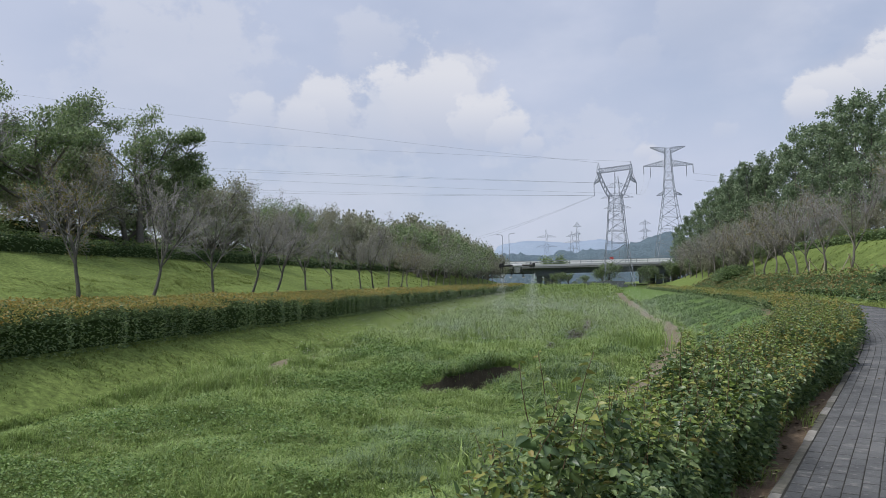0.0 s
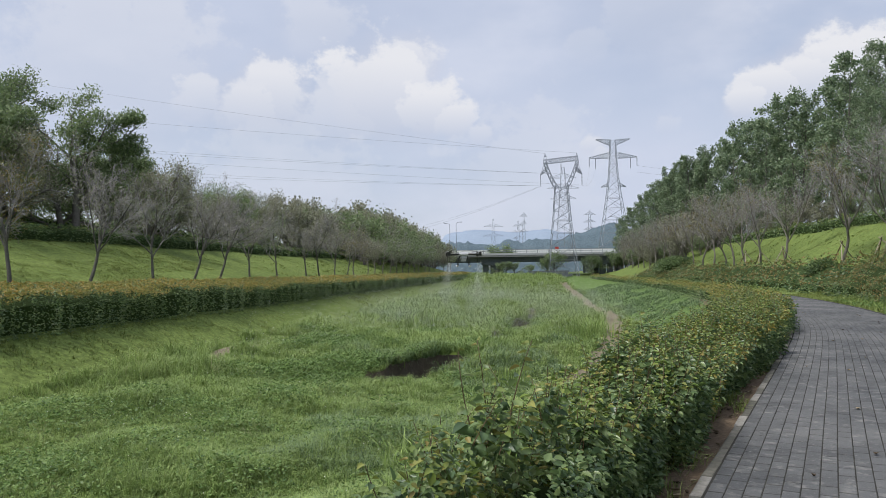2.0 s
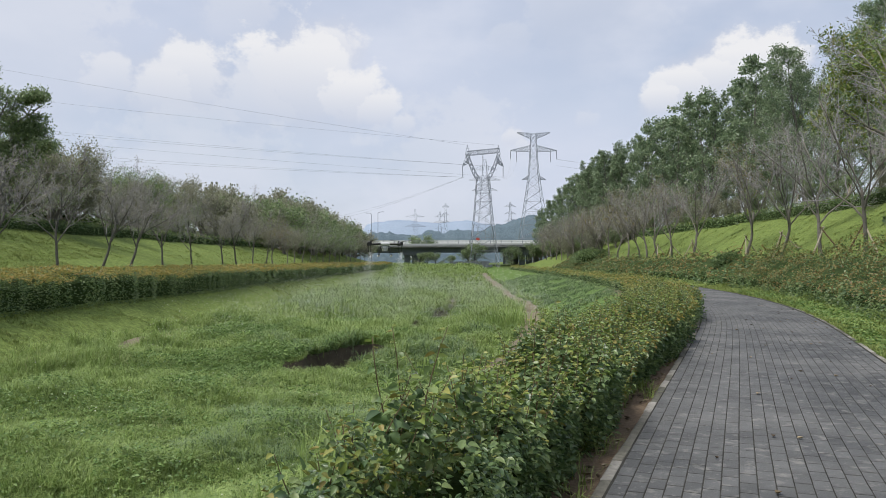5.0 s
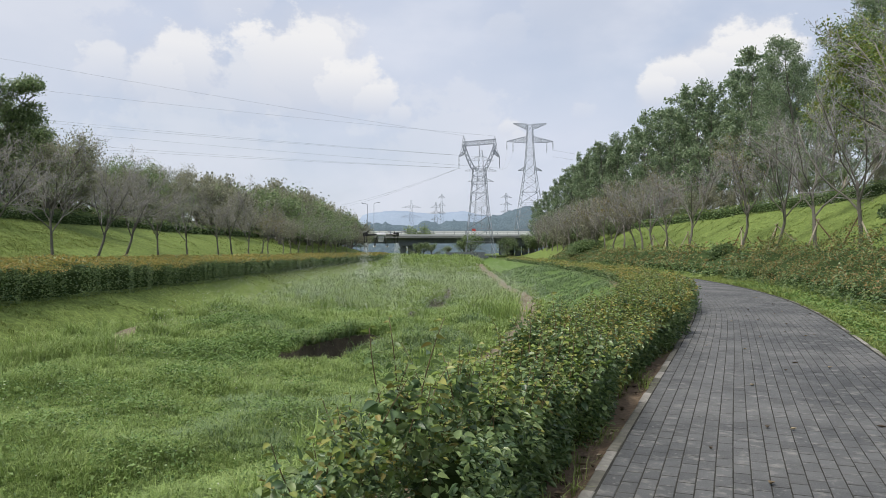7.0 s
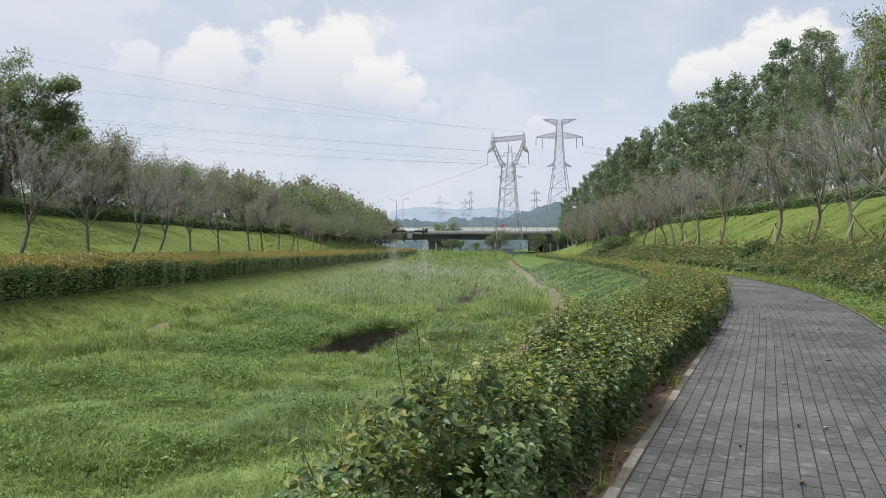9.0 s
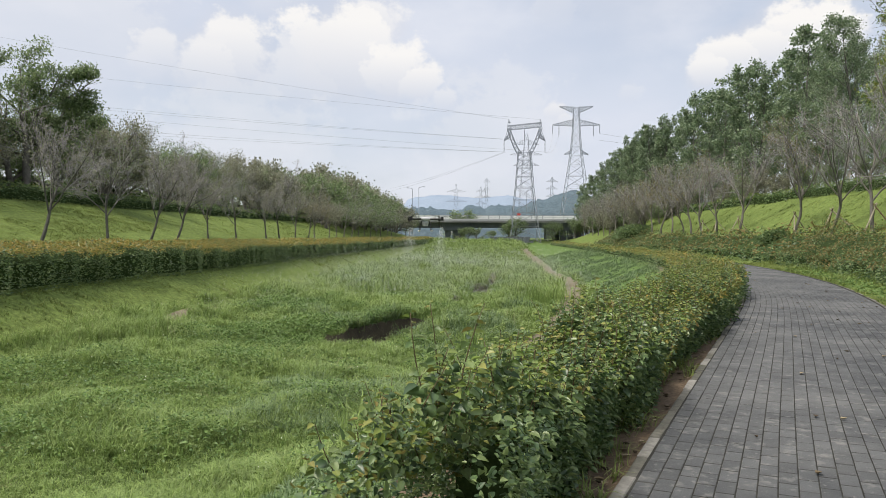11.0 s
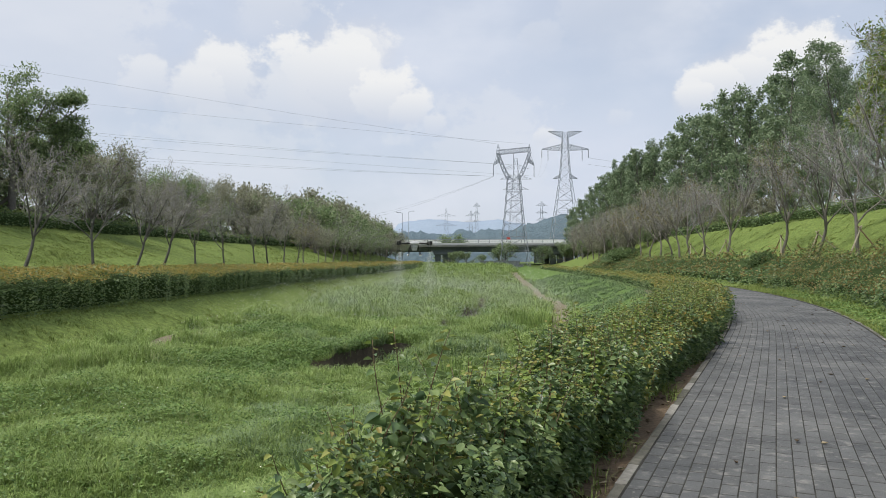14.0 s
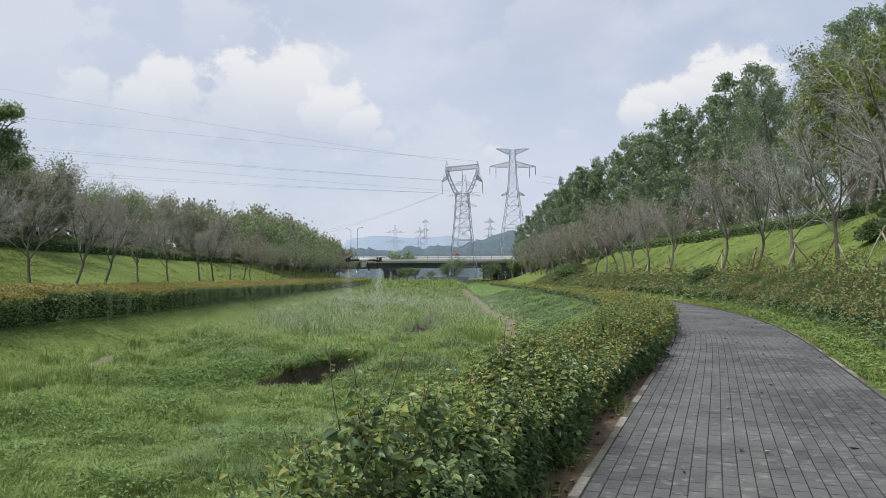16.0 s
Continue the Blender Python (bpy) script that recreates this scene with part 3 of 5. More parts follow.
left_front = lambda y: -13.5 + LEAN * (np.asarray(y, float) - 20)
left_upper = lambda y: -23.4 + LEAN * (np.asarray(y, float) - 20)
near_width = lambda y: np.interp(y, (0, 3, 5, 8, 14, 20, 40, 60, 100), (0.42, 0.48, 0.72, 1.15, 1.65, 1.95, 2.05, 1.9, 1.8))
near_line = lambda y: path_left(y) - np.interp(y, (0, 4, 9, 15, 30), (0.42, 0.36, 0.30, 0.10, 0.10)) - near_width(y)
bed_line = lambda y: path_left(y) + PATH_WIDTH + 1.25
right_upper = lambda y: path_left(y) + PATH_WIDTH + 9.9

build_hedge("clipped_hedge", "clipped dense hedge with orange young tips along the far bank", left_front, 12, 160, 2.32, 0.86,
            ((12, 24, 24000, 0.9), (24, 45, 30000, 1.0), (45, 80, 16000, 1.5), (80, 160, 14000, 2.2)), 0.085, [M_LEAF, M_YOUNG], 0.86, 0.8, 0.09, 3, tilt=(0.76, 1.28))
build_hedge("upper_hedge", "low dark green hedge on top of the bank", left_upper, 14, 150, 1.4, 0.75,
            ((14, 60, 12000, 1.3), (60, 150, 7000, 2.4)), 0.09, [M_LEAF, M_FRESH], 0.9, 0.3, 0.16, 4)
near_hedge = build_hedge("flowering_hedge", "loose broad-leaved hedge with reddish young shoots beside the walk", near_line, -14, 130, near_width, 0.55,
            ((-14, -3, 2500, 1.0), (2.5, 4, 7000, 0.62), (4, 8, 15500, 0.84), (8, 14, 20000, 0.98), (14, 26, 19000, 1.3), (26, 60, 12000, 1.8), (60, 130, 7000, 3.0)), 0.052,
            [M_LEAF, M_TIP, M_YOUNG], 0.80, 0.78, 0.32, 5, 14)
build_hedge("shrub_bed", "uneven bed of low green shrubs behind the walk", bed_line, 6, 120, 2.75, 0.62,
            ((6, 20, 14000, 0.85), (20, 40, 18000, 1.0), (40, 120, 12000, 2.1)), 0.095, [M_LEAF, M_RUST], 0.76, 0.5, 0.62, 6)
thicket_line = lambda y: -31.0 + LEAN * (np.asarray(y, float) - 20)
build_hedge("thicket", "tangled green thicket under the trees of the far bank", thicket_line, 10, 150, 3.0, 2.3,
            ((10, 60, 12000, 2.0), (60, 150, 8000, 3.0)), 0.10, [M_TREELEAF, M_FRESH], 0.9, 0.3, 0.45, 16)
build_hedge("upper_hedge", "low hedge along the top of the slope under tall trees", right_upper, 12, 150, 1.5, 0.8,
            ((12, 60, 12000, 1.3), (60, 150, 7000, 2.4)), 0.09, [M_LEAF, M_FRESH], 0.9, 0.35, 0.2, 7)



def shoot_arrays(rng, base, way, length, leaf):
    """A leafy shoot: its stem's points and its leaves, which get smaller and younger to the tip."""
    n = int(rng.integers(9, 13)) + int(length * 24)
    pts, d = [np.array(base, float)], np.array(way, float)
    for i in range(4):
        d = d + rng.normal(0, 0.10, 3)
        d /= np.linalg.norm(d)
        pts.append(pts[-1] + d * length / 4)
    pts = np.array(pts)
    s = np.linspace(0.08, 1.0, n)
    q = s * 4
    j = np.minimum(q.astype(int), 3)
    pos = pts[j] + (pts[j + 1] - pts[j]) * (q - j)[:, None]
    turn = np.arange(n) * 2.4 + rng.uniform(0, 6.28)
    out = np.stack([np.cos(turn), np.sin(turn), 0.25 + 0.5 * s + rng.normal(0, 0.15, n)], 1)
    size = leaf * (1.2 - 0.7 * s) * rng.uniform(0.8, 1.2, n)
    pos = pos + unit(out) * (size * 0.25)[:, None]
    nor = unit(np.stack([-out[:, 0] * 0.3, -out[:, 1] * 0.3, np.ones(n)], 1) + rng.normal(0, 0.5, (n, 3)))
    return pts, pos, unit(out - np.array((0, 0, 0.6))), nor, size, s


def build_shoots(hedge, seed):
    rng = np.random.default_rng(seed)
    inv = Matrix.Translation(-hedge.location)
    rest, stems, sets = 0, Soup(), []
    for y0, y1, n in ((2.7, 3.6, 34), (3.6, 7, 260), (7, 12, 400), (12, 20, 560)):
        p, out, h = hedge_points(rng, n * 4, near_line, y0, y1, near_width, 0.56, 0.32)
        top = np.where(h > 0.9)[0][:n]
        for k in top:
            way = out[k] * np.array((0.22, 0.22, 0.4)) + np.array((0.08, 0, 0.75)) + rng.normal(0, 0.2, 3)
            way /= np.linalg.norm(way)
            tall = rng.uniform() < 0.16
            length = rng.uniform(0.36, 0.52) if tall else rng.uniform(0.14, 0.34)
            pts, pos, axis, nor, size, s = shoot_arrays(rng, p[k] - np.array((0, 0, 0.08)), way, length, rng.uniform(0.05, 0.08))
            young = s > rng.uniform(0.45, 0.95)
            if p[k][1] < 7 and (tall or rest % 4 == 0):
                one = Soup()
                one.tube(pts, np.linspace(0.0034, 0.0016, 5), 4, 2)
                for m, pick in ((0, ~young), (1, young)):
                    if pick.any():
                        v, f = leaf_arrays(pos[pick], axis[pick], nor[pick], size[pick], size[pick] * 0.66, True)
                        one.add(v, f.tolist(), m)
                o = one.make("shoot", [M_LEAF, M_TIP if rng.uniform() < 0.5 else M_FRESH, M_STEM], hedge, True)
                o.matrix_parent_inverse = inv
            else:
                stems.tube(pts, np.linspace(0.0034, 0.0016, 5), 3)
                for m, pick in ((0, ~young), (1 if rng.uniform() < 0.75 else 2, young)):
                    if pick.any():
                        sets.append((*leaf_arrays(pos[pick], axis[pick], nor[pick], size[pick], size[pick] * 0.66, True), m))
            rest += 1
    o = tagged(stems.make("stem_mass", [M_STEM], hedge), kind="stuff")
    o.matrix_parent_inverse = inv
    o = foliage("shoot_leaves", sets, [M_LEAF, M_FRESH, M_TIP], hedge)
    o.matrix_parent_inverse = inv


build_shoots(near_hedge, 15)


# ---- trees ----
def grow(rng, start, way, length, radius, level, spec, lines):
    """Adds a bent limb and its side limbs to lines, as (points, radii, level)."""
    n = (7, 6, 5, 4, 3)[min(level, 4)]
    pts, p, d = [np.array(start, float)], np.array(start, float), np.array(way, float)
    for i in range(n):
        d = d + rng.normal(0, spec["bend"], 3) + np.array((0, 0, spec["lift"][min(level, len(spec["lift"]) - 1)]))
        d /= np.linalg.norm(d)
        p = p + d * length / n
        pts.append(p.copy())
    end = spec["taper"]
    radii = radius * np.linspace(1, end, n + 1)
    lines.append((np.array(pts), radii, level))
    if level >= spec["levels"]:
        return
    kids = spec["kids"][level]
    lo = spec["from"][level]
    for k in range(kids):
        s = lo + (1 - lo) * (k + rng.uniform(0.2, 0.9)) / kids
        i = min(int(s * n), n - 1)
        a = pts[i] + (pts[i + 1] - pts[i]) * (s * n - i)
        turn = rng.uniform(0, 2 * np.pi) if level else k * 2.4 + rng.uniform(-0.5, 0.5)
        axis = pts[i + 1] - pts[i]
        axis /= np.linalg.norm(axis)
        side = np.cross(axis, (np.cos(turn), np.sin(turn), 0.3))
        side /= np.linalg.norm(side)
        open_by = spec["open"][level] * rng.uniform(0.7, 1.25)
        w = axis * np.cos(open_by) + side * np.sin(open_by)
        shape = spec["shape"](s) if level == 0 else 1.0 - 0.4 * s
        grow(rng, a, w, length * spec["share"][level] * shape * rng.uniform(0.75, 1.2), radii[i] * spec["thin"], level + 1, spec, lines)


def build_tree(name, label, seed, spec, leaf_mat, leaves, leaf_len, leaf_wid, droop, spread, cluster_levels, bark=None, hang=0.0, flat=0.75):
    rng = np.random.default_rng(seed)
    root = new(name)
    tagged(root, label, "tree", kind="thing")
    lines = []
    grow(rng, (0, 0, -0.15), (rng.normal(0, spec.get("tilt", 0.04)), rng.normal(0, spec.get("tilt", 0.04)), 1), spec["length"], spec["radius"], 0, spec, lines)
    wood, twig = Soup(), Soup()
    for pts, radii, level in lines:
        if level == 1 and spec["limbs"]:
            limb = Soup()
            limb.tube(pts, radii, 5)
            limb.make("limb", [bark or M_BARK], root, True)
        elif level <= 1:
            wood.tube(pts, radii, 7 if level == 0 else 5)
        else:
            twig.tube(pts, np.maximum(radii, spec["finest"]), 4 if level == 2 else 3)
    wood.make("trunk", [bark or M_BARK], root, True)
    if twig.n:
        tagged(twig.make("twig_mass", [M_TWIG], root, True), kind="stuff")
    ends = [l for l in lines if l[2] in cluster_levels]
    if leaves and ends:
        pick = rng.integers(0, len(ends), leaves)
        s = rng.uniform(0.25, 1.0, leaves)
        pos = np.empty((leaves, 3))
        way = np.empty((leaves, 3))
        for i in range(leaves):
            pts = ends[pick[i]][0]
            q = s[i] * (len(pts) - 1)
            j = min(int(q), len(pts) - 2)
            pos[i] = pts[j] + (pts[j + 1] - pts[j]) * (q - j)
            way[i] = pts[j + 1] - pts[j]
        pos = pos + np.clip(rng.normal(0, 1, (leaves, 3)), -1.6, 1.6) * spread * np.array((1, 1, flat))
        axis = unit(unit(way) * 0.4 + rng.normal(0, 0.7, (leaves, 3)) + np.array((0, 0, -hang)))
        nor = unit(rng.normal(0, 0.6, (leaves, 3)) + np.array((0, 0, 1.0 - hang * 0.5)))
        L = leaf_len * rng.uniform(0.6, 1.35, leaves)
        v, f = leaf_arrays(pos, axis, nor, L, L * leaf_wid, False, droop)
        tagged(mesh_object("crown", v, f, [leaf_mat], None, root), kind="stuff")
    return root


ROW = dict(length=2.0, radius=0.062, bend=0.11, lift=(0.04, 0.06, 0.07, 0.05), taper=0.55, levels=4, kids=(6, 7, 5, 4), open=(0.62, 0.70, 0.7, 0.75),
           share=(1.22, 0.52, 0.54, 0.55), thin=0.56, shape=lambda s: 1.0, finest=0.006, limbs=True)
ROW["from"] = (0.48, 0.22, 0.2, 0.2)
ROW_R = dict(ROW, length=2.9, radius=0.10, share=(1.45, 0.44, 0.5, 0.55), kids=(6, 7, 5, 4))
ROW_R["from"] = (0.55, 0.25, 0.2, 0.2)
EUC = dict(length=13.0, radius=0.17, bend=0.03, lift=(0.05, 0.06, 0.03), taper=0.10, levels=2, kids=(30, 5), open=(0.8, 0.8), share=(0.22, 0.48), thin=0.45,
           shape=lambda s: 0.35 + 1.15 * max(0.0, 1 - s) ** 0.6 * min(1.0, 0.45 + s * 1.6), finest=0.012, limbs=False)
EUC["from"] = (0.10, 0.25)
BIG = dict(length=4.4, radius=0.20, bend=0.09, lift=(0.03, 0.02, -0.02, -0.02), taper=0.45, levels=3, kids=(9, 6, 5), open=(1.0, 0.8, 0.7), share=(0.92, 0.5, 0.5), thin=0.55,
           shape=lambda s: 1.15 - 0.45 * s, finest=0.012, limbs=True)
BIG["from"] = (0.40, 0.3, 0.25)
BUSHY = dict(BIG, limbs=False, length=3.6, levels=2, kids=(10, 7), open=(0.9, 0.75), share=(0.85, 0.55))
BUSHY["from"] = (0.12, 0.3, 0.25)

ROW_LABEL = "slender young street tree with sparse leaves and many bare twigs"
FAR_ROW = dict(ROW, levels=3, kids=(5, 6, 5), finest=0.012)
FAR_ROW_R = dict(ROW_R, levels=3, kids=(6, 7, 5), finest=0.014)
far_row_trees = [build_tree("bank_tree", ROW_LABEL, 15 + i, FAR_ROW, (M_DULL, M_TREELEAF)[i], 1500, 0.14, 0.5, 0.2, 0.2, (2, 3)) for i in range(2)]
far_walk_trees = [build_tree("walk_tree", "slender walkside tree with sparse brownish leaves and bare twigs", 25 + i, FAR_ROW_R, (M_DRYLEAF, M_DULL)[i], 900 + 300 * i, 0.16, 0.5, 0.2, 0.2, (2, 3)) for i in range(2)]
row_trees = [build_tree("bank_tree", ROW_LABEL, 11, ROW, M_DULL, 2600, 0.075, 0.5, 0.2, 0.12, (3, 4), M_TRUNK),
             build_tree("bank_tree", ROW_LABEL, 12, ROW, M_TREELEAF, 1500, 0.075, 0.5, 0.2, 0.14, (3, 4), M_TRUNK),
             build_tree("bank_tree", ROW_LABEL, 13, ROW, M_DRYLEAF, 2000, 0.075, 0.5, 0.2, 0.12, (3, 4), M_TRUNK),
             build_tree("bank_tree", ROW_LABEL, 14, ROW, M_DULL, 1200, 0.075, 0.5, 0.2, 0.12, (3, 4), M_TRUNK)]
WALK_LABEL = "slender walkside tree with sparse leaves and bare twigs, propped by stakes"
walk_trees = [build_tree("walk_tree", WALK_LABEL, 21, ROW_R, M_DULL, 1300, 0.08, 0.5, 0.2, 0.15, (3, 4)),
              build_tree("walk_tree", WALK_LABEL, 22, ROW_R, M_DRYLEAF, 2200, 0.08, 0.5, 0.2, 0.15, (3, 4)),
              build_tree("walk_tree", WALK_LABEL, 23, ROW_R, M_TREELEAF, 1300, 0.08, 0.5, 0.2, 0.15, (3, 4))]
EUC_LABEL = "tall eucalyptus with a straight pale trunk and clumped crown"
FAR_EUC = dict(EUC, kids=(22, 3))
euc_trees = [build_tree("eucalyptus", EUC_LABEL, 30 + i, EUC, M_EUC, 15000, 0.165, 0.45, 0.1, 0.21, (2,), hang=0.3) for i in range(3)]
far_euc_trees = [build_tree("eucalyptus", EUC_LABEL, 34 + i, FAR_EUC, M_EUC, 4800, 0.30, 0.5, 0.1, 0.24, (2,), hang=0.3) for i in range(3)]
big_trees = [build_tree("spreading_tree", "spreading green tree with layered feathery foliage on the bank", 40 + i, BIG, M_TREELEAF, 34000, 0.125, 0.5, 0.1, 0.26, (2, 3), flat=0.4) for i in range(2)]
bright_trees = [build_tree("broadleaf_tree", "bright yellow-green broadleaved tree on the slope above the walk", 44, BIG, M_FRESH, 16000, 0.15, 0.6, 0.1, 0.28, (2, 3))]
BUSH_LABEL = "dense rounded grey-green tree behind the bank hedge"
bush_trees = [build_tree("bushy_tree", BUSH_LABEL, 50 + i, BUSHY, (M_DULL, M_TREELEAF, M_DULL)[i], 11000, 0.125, 0.55, 0.1, 0.34, (1, 2)) for i in range(3)]
far_bush_trees = [build_tree("bushy_tree", BUSH_LABEL, 54 + i, BUSHY, (M_TREELEAF, M_TREELEAF, M_DULL)[i], 3600, 0.25, 0.55, 0.1, 0.34, (1, 2)) for i in range(3)]


def plant(kinds, places, group, size=(0.9, 1.1), seed=0):
    """Sets copies of the given trees at places (x, y) or (x, y, kind, scale); the first of each kind is moved, the rest are copied."""
    rng = np.random.default_rng(seed)
    used = set()
    for place in places:
        x, y = place[:2]
        k = place[2] if len(place) > 2 else int(rng.integers(0, len(kinds)))
        s = place[3] if len(place) > 3 else rng.uniform(*size)
        m = Matrix.Translation((x, y, float(land(x, y)))) @ Matrix.Rotation(rng.uniform(0, 6.28), 4, "Z")
        tree = kinds[k]
        if k in used:
            tree = copy_thing(tree, m)
        else:
            used.add(k)
            tree.matrix_basis = m
        tree.scale = (s, s, s)
        tagged(tree, group=group)
    for k, tree in enumerate(kinds):
        if k not in used:
            tree.matrix_basis = Matrix.Translation((places[0][0] - 3, -30, float(land(places[0][0] - 3, -30))))


def lx(y, u):
    return u + LEAN * (y - 20)


def rx(y, w):
    return float(path_left(y)) + PATH_WIDTH + w


rng = np.random.default_rng(8)
row_y = [17.5, 22.5, 26.8, 31.6, 35.6, 38.6, 43.1, 47.9, 54.4, 58.0, 62.5, 66.9, 69.4, 75.6, 79, 83.4, 88, 92.2, 97, 102, 107, 112, 118, 124, 130, 137, 144, 151, 158]
plant(far_row_trees, [(lx(y, -15.5), y) for y in row_y if y > 68], "trees along the far bank", (0.95, 1.2), 11)
plant(row_trees, [(lx(y, -15.5), y) for y in row_y if y <= 68], "trees along the far bank", (0.95, 1.2), 1)
walk_y = [20.5, 24.5, 29.4, 34.5, 40.5, 47.0, 59.3, 65.4, 70, 74.0, 77.5, 82.6, 87, 92.1, 97, 102, 107, 113, 119, 125, 131, 138, 145, 152, 159]
plant(far_walk_trees, [(rx(y, 4.5), y) for y in walk_y if y > 73], "trees along the walk", (0.95, 1.15), 12)
plant(walk_trees, [(rx(y, 4.5), y) for y in walk_y if y <= 73], "trees along the walk", (0.95, 1.15), 2)
plant(big_trees, [(lx(31.5, -26.0), 29.5, 0, 1.13), (lx(33.2, -25), 33.2, 1, 1.2), (lx(41, -25), 41.0, 0, 1.25), (lx(24, -26), 24.0, 1, 0.9), (lx(37, -29), 38.0, 1, 0.9)],
      "big trees on the far bank", seed=3)
plant(bright_trees, [(25.8, 38.5, 0, 1.3), (rx(30, 11), 30.0, 0, 1.2)], "bright trees on the slope", seed=9)
behind = [(lx(y, -24.5 - rng.uniform(0, 4)), y, int(rng.integers(0, 3)), rng.uniform(0.85, 1.2) * (1.08 + 0.40 * min(max((y - 70) / 60, 0), 1))) for y in np.concatenate([np.arange(36, 80, 2.7), np.arange(80, 185, 3.5)])]
plant(bush_trees, [p for p in behind if p[1] < 80], "trees behind the far bank", seed=4)
plant(far_bush_trees, [p for p in behind if p[1] >= 80], "trees behind the far bank", seed=14)
rng = np.random.default_rng(21)
above = [(rx(y, 12.7 + rng.uniform(0, 2.2)), y) for y in np.arange(30, 170, 3.9)] + [(rx(y, 18 + rng.uniform(0, 4)), y) for y in np.arange(20, 120, 6.5)]
plant(euc_trees, [p for p in above if p[1] < 66], "eucalyptus above the slope", (0.9, 1.08), 5)
plant(far_euc_trees, [p for p in above if p[1] >= 66], "eucalyptus above the slope", (0.98, 1.18), 15)
for k, y in enumerate(np.arange(118, 178, 4.5)):
    x = rx(y, 11.5 - 0.09 * (y - 118))
    far = copy_thing(far_euc_trees[k % 3], Matrix.Translation((x, y, float(land(x, y)))) @ Matrix.Rotation(k * 1.3, 4, "Z"))
    far.scale = (1.12 - 0.005 * (y - 118),) * 3
plant([copy_thing(t, Matrix()) for t in bush_trees[:2]], [(rx(y, 11.8 + rng.uniform(0, 2)), y, int(rng.integers(0, 2)), rng.uniform(0.4, 0.62)) for y in np.arange(24, 72, 5.2)], "understorey above the slope", seed=6)
plant([copy_thing(t, Matrix()) for t in far_bush_trees], [(rx(y, 11.8 + rng.uniform(0, 2)), y, int(rng.integers(0, 3)), rng.uniform(0.45, 0.7)) for y in np.arange(72, 130, 4.8)], "understorey above the slope", seed=16)
# beyond the lawn the slope is overgrown down to the row of trees
plant([copy_thing(t, Matrix()) for t in far_bush_trees], [(rx(y, 5.2 + rng.uniform(0, 6)), y, 2 if rng.uniform() < 0.75 else 1, rng.uniform(0.5, 0.8)) for y in np.arange(100, 174, 1.25)], "scrub on the far slope", seed=17)
for x, y, s in ((1.2, 203, 1.6), (13.2, 166, 0.95), (11.6, 167, 0.7), (2.9, 172.3, 0.62), (4.6, 172.6, 0.6), (1.4, 171.8, 0.55), (9.5, 196, 0.5), (-14, 168, 0.8), (-18, 166, 0.9), (22, 168, 0.9), (27, 168, 0.9)):
    far = copy_thing(far_bush_trees[0], Matrix.Translation((x, y, float(land(x, y)))) @ Matrix.Rotation(x, 4, "Z"))
    far.scale = (s, s, s)
    tagged(far, "dark rounded tree growing beside the highway bridge", group="trees by the bridge")

for k, y in enumerate(np.arange(92, 172, 5.0)):
    x = lx(y, -19.5 - 1.5 * (k % 2))
    far = copy_thing(far_bush_trees[k % 3], Matrix.Translation((x, y, float(land(x, y)))) @ Matrix.Rotation(k * 1.7, 4, "Z"))
    far.scale = (1.2 + 0.05 * (k % 3),) * 3


# ---- distance: hills, woods, bridge, pylons ----
def build_ridge(name, label, y, x0, x1, heights, step, rough, mat, seed, depth):
    """A long wooded ridge: a rounded body with an uneven crest."""
    rng = np.random.default_rng(seed)
    xs = np.arange(x0, x1 + step, step)
    h = np.interp(xs, [p[0] for p in heights], [p[1] for p in heights]) + np.convolve(rng.normal(0, rough * 2.2, len(xs) + 4), np.ones(5) / 5, mode="valid")
    prof = ((-1.0, -0.05), (-0.7, 0.45), (-0.35, 0.86), (0.0, 1.0), (0.8, 0.3), (1.2, -0.05))
    v = np.stack([np.stack([xs + rng.normal(0, step * 0.2, len(xs)), np.full(len(xs), y + a * depth), np.maximum(h, 1) * k + (rng.normal(0, rough * 0.25, len(xs)) if k > 0 else 0)], 1) for a, k in prof], 1).reshape(-1, 3)
    n = len(prof)
    f = [[j * n + i, (j + 1) * n + i, (j + 1) * n + i + 1, j * n + i + 1] for j in range(len(xs) - 1) for i in range(n - 1)]
    return tagged(mesh_object(name, v, f, mat, None, None, True), label, "hill", kind="structure")


build_ridge("backdrop_hills", "hills on the horizon, tinted blue for distance haze", 2000, -900, 1200,
            ((-900, 60), (-300, 70), (-190, 98), (-150, 80), (-125, 106), (-40, 110), (60, 104), (140, 112), (230, 92), (400, 110), (1200, 80)), 14, 1.2, M_HAZED_HILL, 61, 200)
build_ridge("backdrop_woods", "distant dark wooded rise beyond the bridge, tinted bluish for haze", 620, -400, 500,
            ((-400, 20), (-90, 22), (-50, 24), (-10, 25), (10, 23), (30, 29), (50, 26), (70, 32), (84, 38), (108, 38), (125, 30), (200, 28), (500, 26)), 2.2, 1.6, M_HAZED_WOOD, 62, 30)
build_ridge("backdrop_trees", "band of trees behind the highway, tinted bluish for haze", 330, -260, 320,
            ((-260, 7), (-30, 8), (10, 9), (30, 9), (60, 10), (320, 10)), 1.6, 0.8, M_HAZED_WOOD, 63, 10)


def thing(name, label, category, place=(0, 0, 0), group="", kind="thing"):
    root = new(name)
    root.location = place
    return tagged(root, label, category, group, kind)


